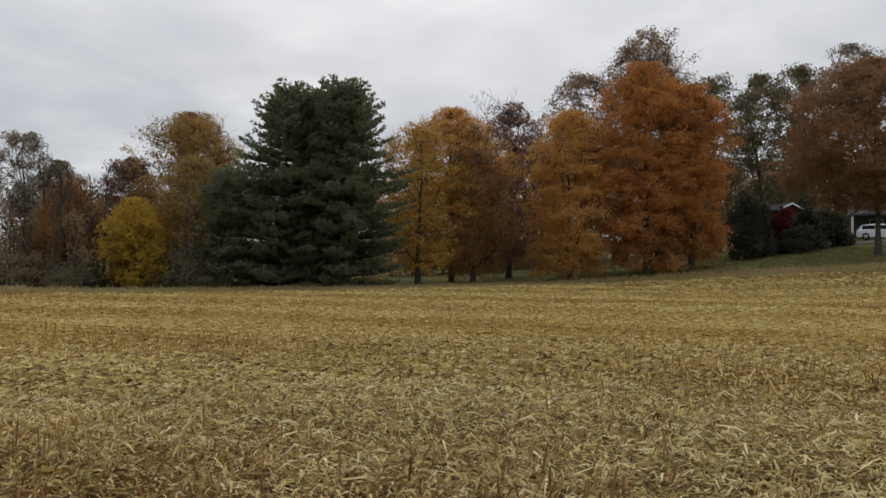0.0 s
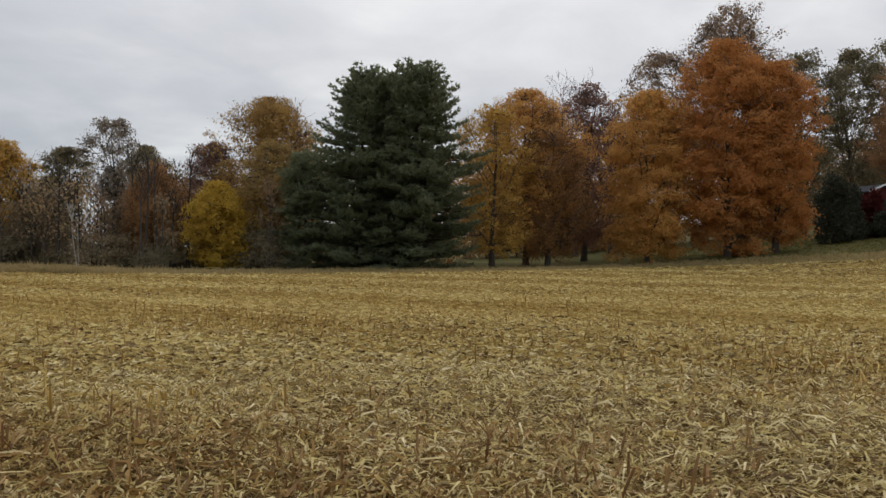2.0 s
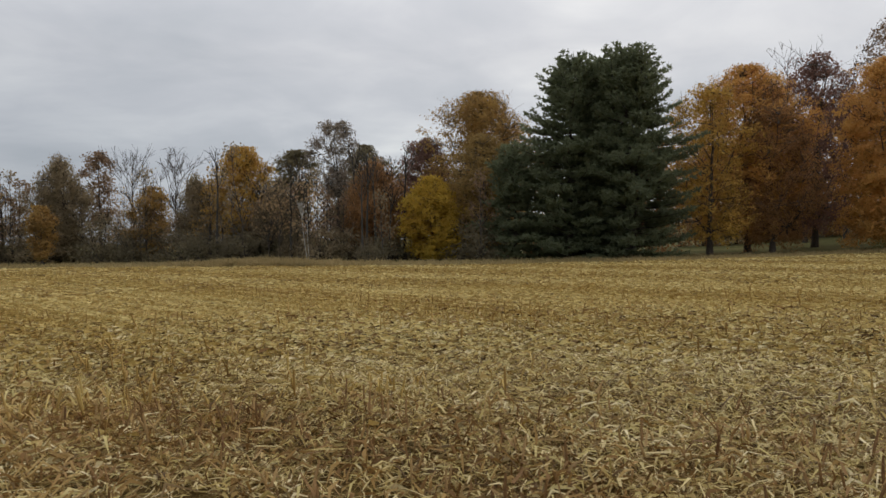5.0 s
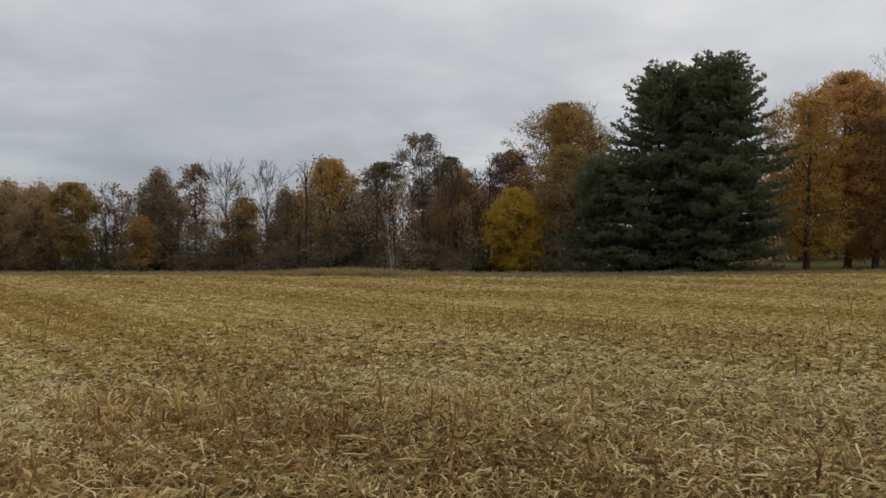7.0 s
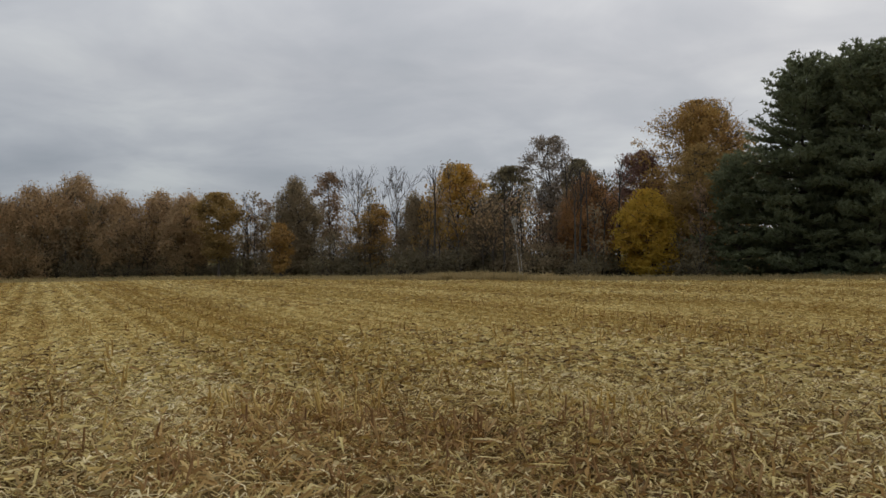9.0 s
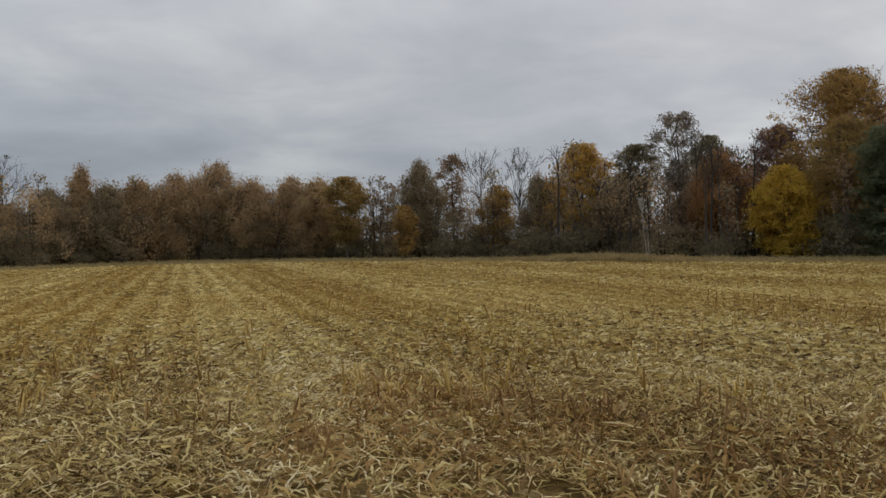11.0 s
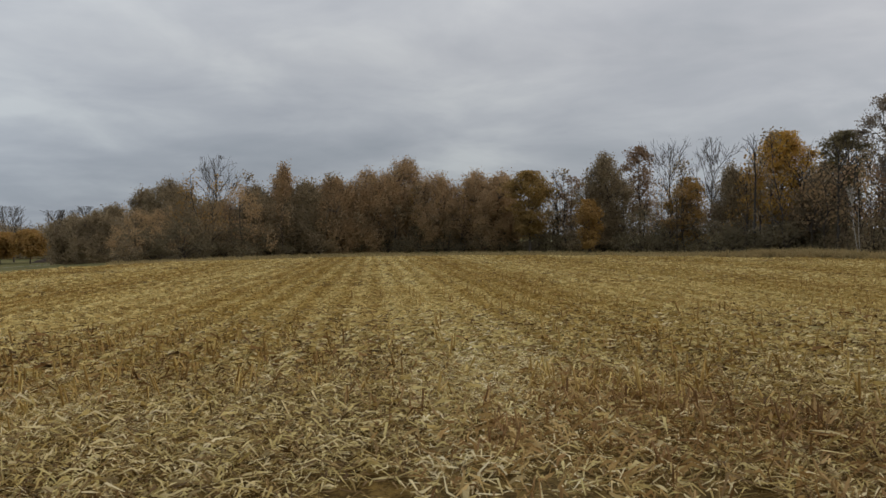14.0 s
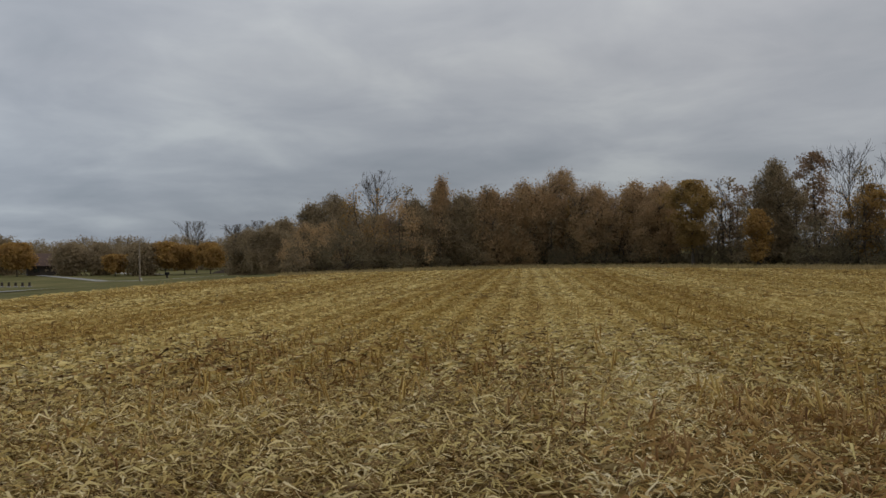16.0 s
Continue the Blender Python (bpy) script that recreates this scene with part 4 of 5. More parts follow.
young = [sapling(*polar(24.5 + 4 * i, wood(24.5 + 4 * i) + 3.4), 4.6 + 0.6 * i, i, c, l) for i, (c, l) in enumerate((
    ("brush", "Thin dark sapling with a few brown leaves"), ("thin", "Thin grey sapling with withered leaves"), ("umber", "Slender sapling with umber leaves"),
    ("ochre", "Slender grey sapling with ochre leaves"), ("brush", "Tall thin sapling with bare lower stem")))]
rng = np.random.default_rng(19)
az = 17.5
while az < 75:
    d = float(wood(az)) + rng.uniform(2.6, 6.5)
    px, py = polar(az, d)
    s = rng.uniform(0.6, 1.15)
    if 18.5 < az < 27:
        az += 0.8
        continue
    copy_thing(young[rng.integers(0, 5)], pose(px, py, float(ground(px, py)) - 0.06, rng.normal(0, 2.5), rng.normal(0, 2.5), rng.uniform(0, 360)) @ Matrix.Diagonal((s, s, s, 1)))
    az += 62 / d * rng.uniform(0.35, 1.1)


def blades(name, points, height, material, seed, spread_=0.3, n=7, label="", category="grass"):
    """Tufts of grass at points: slim triangles that lean outward."""
    rng = np.random.default_rng(seed)
    p = np.repeat(points, n, 0) + np.column_stack([rng.normal(0, 0.10, (len(points) * n, 2)), np.zeros(len(points) * n)])
    m = len(p)
    a = rng.uniform(0, 2 * np.pi, m)
    h = np.repeat(height, n) * rng.uniform(0.5, 1.2, m)
    wd = np.column_stack([np.cos(a), np.sin(a), np.zeros(m)]) * (0.016 + 0.075 * h)[:, None]
    tip = p + np.column_stack([rng.normal(0, spread_, (m, 2)) * h[:, None], h])
    v = np.stack([p - wd, p + wd, tip], 1).reshape(-1, 3)
    return tagged(mesh_object(name, v, np.arange(m * 3).reshape(-1, 3), material), label, category, kind="stuff")


rng = np.random.default_rng(11)
az = rng.uniform(-31, 80, 9000)
d = edge(az) + rng.normal(0.5, 0.4, 9000) + (wood(az) + 3 - edge(az)) * rng.random(9000) ** 1.6
gx, gy = polar(az, d)
hh = 0.10 + 0.20 * rng.random(9000) + 0.4 * np.exp(-((az - 33) / 4) ** 2) * rng.random(9000)
blades("verge_grass", np.column_stack([gx, gy, ground(gx, gy) - 0.06]), hh, LEAF["grass"], 3, 0.35, 6, "Dry tan grass verge between field and trees")
# rank tan grass on the low bank before the white-barked tree
az = 33 + 3.2 * rng.normal(size=2600)
d = edge(az) + 0.3 + 2.4 * rng.random(2600)
gx, gy = polar(az, d)
lump = 0.5 + 0.5 * np.sin(az * 3.1) * np.sin(d * 1.7)
blades("rank_grass", np.column_stack([gx, gy, ground(gx, gy) - 0.06]), 0.22 + 0.42 * lump * rng.random(2600), LEAF["grass"], 8, 0.4, 8, "Rank tan grass on the low bank at the field edge")
az = rng.uniform(-33, -8, 7000)
d = edge(az) + 1 + rng.random(7000) ** 0.8 * 26
gx, gy = polar(az, d)
blades("lawn_grass", np.column_stack([gx, gy, ground(gx, gy) - 0.06]), 0.05 + 0.08 * rng.random(7000), LEAF["lawn"], 4, 0.5, 6, "Green-brown lawn grass on the rise")


# ---- the garden on the rise: hedge, shed, house, car ----
def evergreen(x, y, h, w, seed, colour, count, label, name="evergreen_bush"):
    return shrub(x, y, h, w, seed, colour, count, label, name, "bushes of the garden")


evergreen(26.0, 68.6, 5.6, 3.4, 1, "hedge", 9000, "Tall black-green evergreen bush beside the lawn")
evergreen(27.9, 70.5, 5.0, 3.0, 2, "hedge", 7000, "Black-green evergreen bush next to the red shed")
evergreen(33.6, 73.2, 4.1, 3.3, 3, "hedge", 7000, "Rounded black-green evergreen bush before the shed")
evergreen(36.3, 74.4, 4.0, 3.4, 4, "hedge", 7000, "Rounded black-green evergreen bush beside the drive")
evergreen(34.6, 79.5, 5.2, 3.6, 5, "hedge", 6000, "Taller dark evergreen behind the clipped bushes")
evergreen(31.3, 70.6, 2.7, 4.0, 7, "hedge", 6000, "Low black-green hedge bush before the red shed")
evergreen(30.4, 72.4, 4.3, 2.9, 6, "red", 6000, "Dark red-leaved bush between evergreens", "burning_bush")


def shed(x, y, turn):
    z = float(ground(x, y)) - 0.1
    root = thing("shed", x, y, z, "Small red timber shed with white gable trim", "shed", turn=turn)
    W, D, E, P = 3.3, 4.0, 3.75, 4.35
    for name, sx, sy, px, py in (("side_wall", 0.12, D, -W / 2 + 0.06, 0), ("side_wall", 0.12, D, W / 2 - 0.06, 0)):
        part(name, box(bmesh.new(), px, py, 0, sx, sy, E), RED_WALL, root)
    for py in (-D / 2, D / 2 - 0.12):
        bm = bmesh.new()
        ring = [(-W / 2 + 0.12, 0), (W / 2 - 0.12, 0), (W / 2 - 0.12, E), (0, P), (-W / 2 + 0.12, E)]
        a = [bm.verts.new((px, py, pz)) for px, pz in ring]
        b = [bm.verts.new((px, py + 0.12, pz)) for px, pz in ring]
        bm.faces.new(a)
        bm.faces.new(b[::-1])
        for i in range(5):
            bm.faces.new((a[i], b[i], b[(i + 1) % 5], a[(i + 1) % 5]))
        part("gable_wall", bm, RED_WALL, root)
    for s in (-1, 1):
        bm = bmesh.new()
        box(bm, 0, 0, 0, 2.0, D + 0.5, 0.08)
        bmesh.ops.transform(bm, matrix=Matrix.Translation((s * 0.92, 0, (E + P) / 2 + 0.06)) @ Matrix.Rotation(s * math.atan2(P - E, W / 2), 4, "Y"), verts=bm.verts)
        part("roof_slope", bm, ROOF, root)
        bm = bmesh.new()
        box(bm, 0, 0, 0, 2.0, 0.06, 0.16)
        bmesh.ops.transform(bm, matrix=Matrix.Translation((s * 0.92, -D / 2 - 0.29, (E + P) / 2 + 0.02)) @ Matrix.Rotation(s * math.atan2(P - E, W / 2), 4, "Y"), verts=bm.verts)
        part("fascia", bm, WHITE, root, "white gable trim board")


def house(x, y, turn):
    z = float(ground(x, y)) - 0.2
    root = thing("house", x, y, z, "Low grey-roofed house with white porch post", "house", turn=turn)
    part("wall", box(bmesh.new(), 5.0, 4.0, 0, 13.0, 7.0, 2.6), SIDING, root)
    bm = bmesh.new()
    ring = [(-0.4, 2.5), (8.4, 2.5), (4.0, 4.2)]
    ends = [[bm.verts.new((px, py, pz)) for py, pz in ring] for px in (-2.2, 12.2)]
    bm.faces.new(ends[0])
    bm.faces.new(ends[1][::-1])
    for i in range(3):
        bm.faces.new((ends[0][i], ends[1][i], ends[1][(i + 1) % 3], ends[0][(i + 1) % 3]))
    part("roof", bm, ROOF, root)
    bm = bmesh.new()
    box(bm, 2.5, -1.7, 2.38, 9.0, 2.7, 0.12)
    part("porch_roof", bm, ROOF, root)
    for px in (-1.7, 2.6, 6.7):
        part("porch_post", box(bmesh.new(), px, -2.8, 0, 0.22, 0.22, 2.38, 0, 0.02), WHITE, root, "white square post")
    for px in (0.5, 5.0, 9.0):
        w = part("window", box(bmesh.new(), px, 0.46, 0.9, 1.3, 0.1, 1.2), WHITE, root)
        part("pane", box(bmesh.new(), px, 0.40, 0.98, 1.12, 0.04, 1.04), GLASS, w)
    part("door", box(bmesh.new(), 2.8, 0.46, 0.1, 0.95, 0.1, 2.05), DARK_WOOD, root)


def car(x, y, turn):
    z = float(ground(x, y)) - 0.06
    root = thing("car", x, y, z, "White parked sport utility car on the drive", "car", turn=turn)

    def loft(sections):
        bm = bmesh.new()
        rings = []
        for px, half, z0, z1, round_ in sections:
            ring = [(-half, z0), (-half, z1 - round_), (-half + round_, z1), (half - round_, z1), (half, z1 - round_), (half, z0)]
            rings.append([bm.verts.new((px, py, pz)) for py, pz in ring])
        for a, b in zip(rings, rings[1:]):
            for i in range(6):
                bm.faces.new((a[i], b[i], b[(i + 1) % 6], a[(i + 1) % 6]))
        bm.faces.new(rings[0])
        bm.faces.new(rings[-1][::-1])
        bmesh.ops.recalc_face_normals(bm, faces=bm.faces)
        return bm

    part("body", loft([(-2.25, 0.80, 0.45, 0.85, 0.1), (-2.15, 0.88, 0.28, 1.0, 0.08), (-1.0, 0.92, 0.25, 1.03, 0.06), (0.9, 0.92, 0.25, 1.02, 0.06), (1.9, 0.88, 0.27, 0.92, 0.1), (2.25, 0.78, 0.4, 0.78, 0.12)]), CAR_WHITE, root)
    cabin = part("cabin", loft([(-2.1, 0.78, 0.92, 0.98, 0.02), (-1.75, 0.74, 0.92, 1.46, 0.1), (-0.6, 0.70, 0.92, 1.58, 0.12), (0.2, 0.70, 0.92, 1.53, 0.12), (1.2, 0.80, 0.92, 0.98, 0.03)]), CAR_WHITE, root)
    for s in (-1, 1):
        for p0, p1 in ((-1.7, -0.62), (-0.55, 0.38)):
            part("side_window", box(bmesh.new(), (p0 + p1) / 2, s * 0.735, 1.0, p1 - p0, 0.06, 0.42, 0, 0.012), GLASS, cabin)
        part("tail_lamp", box(bmesh.new(), -2.19, s * 0.74, 0.78, 0.12, 0.16, 0.24, 0, 0.02), LAMP_RED, root)
        part("headlight", box(bmesh.new(), 2.16, s * 0.68, 0.62, 0.16, 0.26, 0.14, 0, 0.02), GLASS, root)
        for px in (-1.4, 1.4):
            bm = bmesh.new()
            m = Matrix.Translation((px, s * 0.84, 0.34)) @ Matrix.Rotation(math.pi / 2, 4, "X")
            bmesh.ops.create_cone(bm, cap_ends=True, segments=20, radius1=0.34, radius2=0.34, depth=0.22, matrix=m)
            wheel = part("wheel", bm, RUBBER, root)
            bm = bmesh.new()
            m = Matrix.Translation((px, s * 0.955, 0.34)) @ Matrix.Rotation(math.pi / 2, 4, "X")
            bmesh.ops.create_cone(bm, cap_ends=True, segments=16, radius1=0.21, radius2=0.19, depth=0.03, matrix=m)
            part("rim", bm, METAL, wheel)
    part("rear_window", box(bmesh.new(), -1.99, 0, 1.1, 0.06, 1.2, 0.36, 0, 0.02), GLASS, cabin)


def strip(name, points, width, material, label, category, lift=-0.02):
    """A road laid on the ground along points."""
    pts = []
    for (ax, ay), (bx, by) in zip(points, points[1:]):
        n = max(2, int(math.hypot(bx - ax, by - ay) / 4))
        pts += [(ax + (bx - ax) * i / n, ay + (by - ay) * i / n) for i in range(n)]
    pts = np.array(pts + [points[-1]], float)
    d = np.gradient(pts, axis=0)
    d /= np.linalg.norm(d, axis=1)[:, None]
    nrm = np.column_stack([-d[:, 1], d[:, 0]])
    cols = [pts + nrm * width * f for f in (-0.5, -0.17, 0.17, 0.5)]
    v = np.stack([np.column_stack([c, ground(c[:, 0], c[:, 1]) + lift + 0.02 * (1 - abs(k - 1.5))]) for k, c in enumerate(cols)], 1)
    n = len(pts)
    i = np.arange(n - 1)[:, None] * 4 + np.arange(3)[None]
    f = np.stack([i, i + 1, i + 5, i + 4], -1).reshape(-1, 4)
    return tagged(mesh_object(name, v.reshape(-1, 3), f[:, ::-1], material), label, category, kind="structure")


shed(32.6, 78.8, 25)
house(45.2, 84.4, -28)
car(43.2, 78.6, -30)
strip("drive", [(70, 60), (52, 68), (41.5, 75.5), (37.5, 78.5)], 4.0, DRIVE, "Worn gravel drive beside the house", "drive", 0.03)

# ---- beyond the field: lanes, pole, posts, house, heap ----
strip("road", [(-420, -46), (-284, -9), (-219, 1.2), (-196, 8)], 3.6, GRAVEL, "Pale narrow road across the far meadow", "road")
strip("lane", [(-250, -26.3), (-190, -12), (-150, -3.1), (-147, 2.7), (-146, 9.4), (-152, 16), (-168, 25.4), (-200, 40)], 2.3, GRAVEL, "Pale gravel lane bending past the field", "road", 0.02)
strip("yard", [(-96, -16), (-84, -11), (-75, -6)], 6.0, GRAVEL, "Grey gravel yard beside the field corner", "road", 0.04)


def utility_pole(x, y, h):
    root = thing("utility_pole", x, y, float(ground(x, y)) - 0.3, "Weathered brown wooden utility pole beside the lane", "pole")
    v, f = tube([(0, 0, 0), (0, 0, h * 0.5), (0.03, 0, h)], [0.14, 0.12, 0.09], 10)
    mesh_object("shaft", v, f, POLE_WOOD, root, True)
    part("crossarm", box(bmesh.new(), 0, 0, h - 0.55, 0.12, 0.9, 0.12), POLE_WOOD, root)
    part("base_marker", box(bmesh.new(), 0.12, 0.2, 0.2, 0.3, 0.2, 0.65, 0, 0.03), WHITE, root, "white marker at the foot")


utility_pole(-140.8, 2.5, 7.2)
posts = []
for i in range(5):
    px, py = -134.3 + 0.95 * i, -16.7 + 1.0 * i
    root = thing("bollard", px, py, float(ground(px, py)) - 0.1, "Short dark post in a row beside the yard", "post", "posts by the yard")
    part("shaft", box(bmesh.new(), 0, 0, 0, 0.3, 0.3, 0.75, 0, 0.04), DARK_WOOD, root)
    part("foot", box(bmesh.new(), 0, 0, 0, 0.55, 0.55, 0.22, 0, 0.03), GRAVEL, root, "pale concrete foot")
root = thing("letter_box", -160.5, 7.7, float(ground(-160.5, 7.7)) - 0.1, "Dark letter box on a post beside the lane", "letter box")
part("post", box(bmesh.new(), 0, 0, 0, 0.35, 0.35, 0.75), DARK_WOOD, root)
part("box", box(bmesh.new(), 0, 0, 0.7, 0.5, 0.85, 0.5, 0, 0.1), RUBBER, root)


def farmhouse(x, y, turn):
    root = thing("farmhouse", x, y, float(ground(x, y)) - 0.2, "Low brown-roofed house in the far meadow", "house", turn=turn)
    part("wall", box(bmesh.new(), 0, 0, 0, 6.0, 9.0, 2.6), DARK_WOOD, root)
    bm = bmesh.new()
    ring = [(-3.6, 2.5), (3.6, 2.5), (0.0, 5.6)]
    ends = [[bm.verts.new((px, py, pz)) for px, pz in ring] for py in (-5.2, 5.2)]
    bm.faces.new(ends[0])
    bm.faces.new(ends[1][::-1])
    for i in range(3):
        bm.faces.new((ends[0][i], ends[1][i], ends[1][(i + 1) % 3], ends[0][(i + 1) % 3]))
    part("roof", bm, ROOF_BROWN, root)
    for py in (-2.5, 2.5):
        part("window", box(bmesh.new(), 3.02, py, 0.9, 0.08, 1.2, 1.1), GLASS, root)


farmhouse(-222, -17.5, 8)
rng = np.random.default_rng(3)
n = 24
v = []
for i in range(n):
    for j in range(7):
        px, py = -192 + (j - 3) * 0.9, 19 + i * 0.42
        v.append((px, py, float(ground(px, py)) - 0.08 + 1.0 * math.sin(math.pi * i / (n - 1)) ** 0.6 * math.cos((j - 3) / 3 * math.pi / 2) * rng.uniform(0.75, 1.15)))
f = [(i * 7 + j, i * 7 + j + 1, (i + 1) * 7 + j + 1, (i + 1) * 7 + j) for i in range(n - 1) for j in range(6)]
tagged(mesh_object("soil_heap", v, f, SOIL), "Long low heap of dark soil beside the lane", "heap")
far_first = broadleaf(-395.0, -20.0, 11.5, 14.0, 401, "brush", 0.02, "dome", 420, label="Grey-brown tree of the far wood", name="far_tree")
az = 80.0
while az < 103:
    d = rng.uniform(330, 430)
    px, py = polar(az, d)
    s = rng.uniform(0.85, 1.2)
    copy_thing(far_first, pose(px, py, float(ground(px, py)) - 0.06, 0, 0, rng.uniform(0, 360)) @ Matrix.Diagonal((s, s, s, 1)))
    az += rng.uniform(0.35, 0.8)
# the nearer rank of the far wood, behind the lane
az = 79.0
while az < 103:
    d = rng.uniform(295, 310) if 88.5 < az < 93.5 else rng.uniform(238, 262)
    px, py = polar(az, d)
    s = rng.uniform(0.52, 0.72) * d / 250
    copy_thing(far_first, pose(px, py, float(ground(px, py)) - 0.06, 0, 0, rng.uniform(0, 360)) @ Matrix.Diagonal((s, s, s, 1)))
    az += rng.uniform(0.45, 0.85)


# ---- corn stubble and husks ----
def stalk_mesh(seed):
    """A cut corn stalk: leaning stem with a node ring, split top and a torn leaf sheath."""
    rng = np.random.default_rng(seed + 40)
    h = rng.uniform(0.10, 0.26)
    lean = rng.normal(0, 0.16, 2) * h
    pts = [(0, 0, -0.04), (lean[0] * 0.4, lean[1] * 0.4, h * 0.45), (lean[0] * 0.5, lean[1] * 0.5, h * 0.5), (lean[0], lean[1], h)]
    v, f = tube(pts, [0.0095, 0.0085, 0.0105, 0.0075], 6)
    pieces = [(v, f)]
    for i in range(rng.integers(1, 4)):
        a = rng.uniform(0, 6.28)
        z0, L, wd = rng.uniform(0.05, h * 0.8), rng.uniform(0.12, 0.30), rng.uniform(0.006, 0.013)
        o, s = np.array([math.cos(a), math.sin(a), 0]), np.array([-math.sin(a), math.cos(a), 0])
        p = [o * 0.012 + np.array([0, 0, z0]), o * L * 0.5 + np.array([0, 0, z0 + L * rng.uniform(0.1, 0.5)]), o * L * 0.9 + np.array([0, 0, max(0.02, z0 - L * rng.uniform(-0.1, 0.5))])]
        rib = np.array([q for k, c in enumerate(p) for q in (c - s * wd * (1 - 0.35 * k), c + s * wd * (1 - 0.35 * k))])
        pieces.append((rib, np.array([[0, 1, 3, 2], [2, 3, 5, 4]])))
    return joined(pieces)


def straw_material(name, stops, island=True, strength=0.2, single=0.5):
    m = bpy.data.materials.new(name)
    nt = tree_of(m)
    pos = nt.nodes.new("ShaderNodeTexCoord").outputs["Object"]
    if island:
        rand = nt.nodes.new("ShaderNodeNewGeometry").outputs["Random Per Island"]
    else:
        rand = nt.nodes.new("ShaderNodeObjectInfo").outputs["Random"]
    if island:
        mp = node(nt, "ShaderNodeMapping", Scale=(0.06, 1.0, 1.0))
        link(nt, row_coords(nt, pos), mp.inputs["Vector"])
        patch = sums(nt, "ADD", sums(nt, "MULTIPLY", noisy(nt, mp.outputs[0], 0.42, 3.0), 1.6), sums(nt, "SUBTRACT", sums(nt, "MULTIPLY", noisy(nt, pos, 0.3, 4.0, 0.6), 0.9), 0.72), True)
    else:
        patch = noisy(nt, pos, 20.0, 3.0)
    fac = sums(nt, "ADD", sums(nt, "MULTIPLY", rand, single), sums(nt, "MULTIPLY", patch, 1.0 - single))
    col = ramp(nt, stops, fac)
    if island:
        col = mixed(nt, 1.0, col, row_lines(nt, row_coords(nt, pos), strength), "MULTIPLY")
    finish(nt, col, 0.7, gloss=0.12, through_light=0.15)
    return m


STALK = straw_material("cut_corn_stalk", [(0.2, (0.17, 0.088, 0.038)), (0.45, (0.31, 0.175, 0.070)), (0.75, (0.50, 0.33, 0.14))], False)
STUBBLE = straw_material("corn_stubble", [(0.25, (0.290, 0.183, 0.069)), (0.5, (0.480, 0.334, 0.122)), (0.75, (0.620, 0.486, 0.201))])
HUSK = straw_material("dry_corn_husks", [(0.15, (0.120, 0.077, 0.038)), (0.34, (0.317, 0.218, 0.097)), (0.5, (0.509, 0.411, 0.174)), (0.62, (0.595, 0.519, 0.243)), (0.78, (0.720, 0.632, 0.381)), (0.92, (0.835, 0.772, 0.564))], single=0.72)
STRAW = straw_material("golden_straw_cover", [(0.2, (0.446, 0.315, 0.122)), (0.42, (0.580, 0.449, 0.182)), (0.6, (0.665, 0.550, 0.243)), (0.85, (0.731, 0.626, 0.312))], True, 0.55)
HUSK_ONE = straw_material("dry_corn_husk", [(0.15, (0.26, 0.185, 0.08)), (0.5, (0.44, 0.335, 0.155)), (0.85, (0.58, 0.47, 0.24))], False)


def in_view(x, y, lo=-34, hi=103):
    a = np.degrees(np.arctan2(-x, y))
    return (a > lo) & (a < hi)


def surface(x, y):
    return ground(x, y) + 0.03 * np.sin(x * 0.9 + 1.3 * np.sin(y * 0.31)) * np.sin(y * 0.7)


# patches where broken stalks stand close: direction, its spread, distance, its spread, how many
CLUMPS = ((48.8, 2.4, 7.6, 1.0, 26), (42.5, 1.8, 7.3, 0.8, 16), (54.5, 1.6, 6.0, 0.4, 9), (36.0, 1.5, 6.4, 0.5, 8), (-1.8, 2.8, 5.9, 0.3, 15), (-9.5, 3.6, 5.0, 0.25, 14), (15.0, 3.0, 8.0, 0.5, 8), (27.0, 2.5, 7.2, 0.6, 12), (64.0, 3.0, 7.0, 0.6, 10))


def trampled(x, y):
    """How far the ground is brown with broken leaves, 0 to 1."""
    az, d = np.degrees(np.arctan2(-x, y)), np.hypot(x, y)
    spots = 0.5 + 0.5 * np.sin(x * 1.9 + 2 * np.sin(y * 1.1)) * np.sin(y * 2.3 + 1.7 * np.sin(x * 0.9))
    brown = 0.72 * np.exp(-((az - 51) / 14) ** 2) * np.interp(d, [5.6, 7.6], [1.0, 0.0]) * (0.45 + 0.55 * spots)
    for a0, a1, d0, d1, n in CLUMPS[:4]:
        brown = brown + 0.8 * np.exp(-((az - a0) / (1.5 * a1)) ** 2 - ((d - d0) / (1.5 * d1)) ** 2)
    return np.minimum(brown, 1.0)


def bare_soil(x, y):
    """Where little straw covers the soil close to the eye, 0 to 1."""
    az, d = np.degrees(np.arctan2(-x, y)), np.hypot(x, y)
    edge_ = 5.0 + 0.22 * np.sin(az * 0.5) + 0.12 * np.sin(az * 1.7)
    return np.exp(-(np.maximum(0, np.abs(az - 50) - 14) / 10) ** 2) * np.clip((edge_ - d) / 0.3, 0, 1)


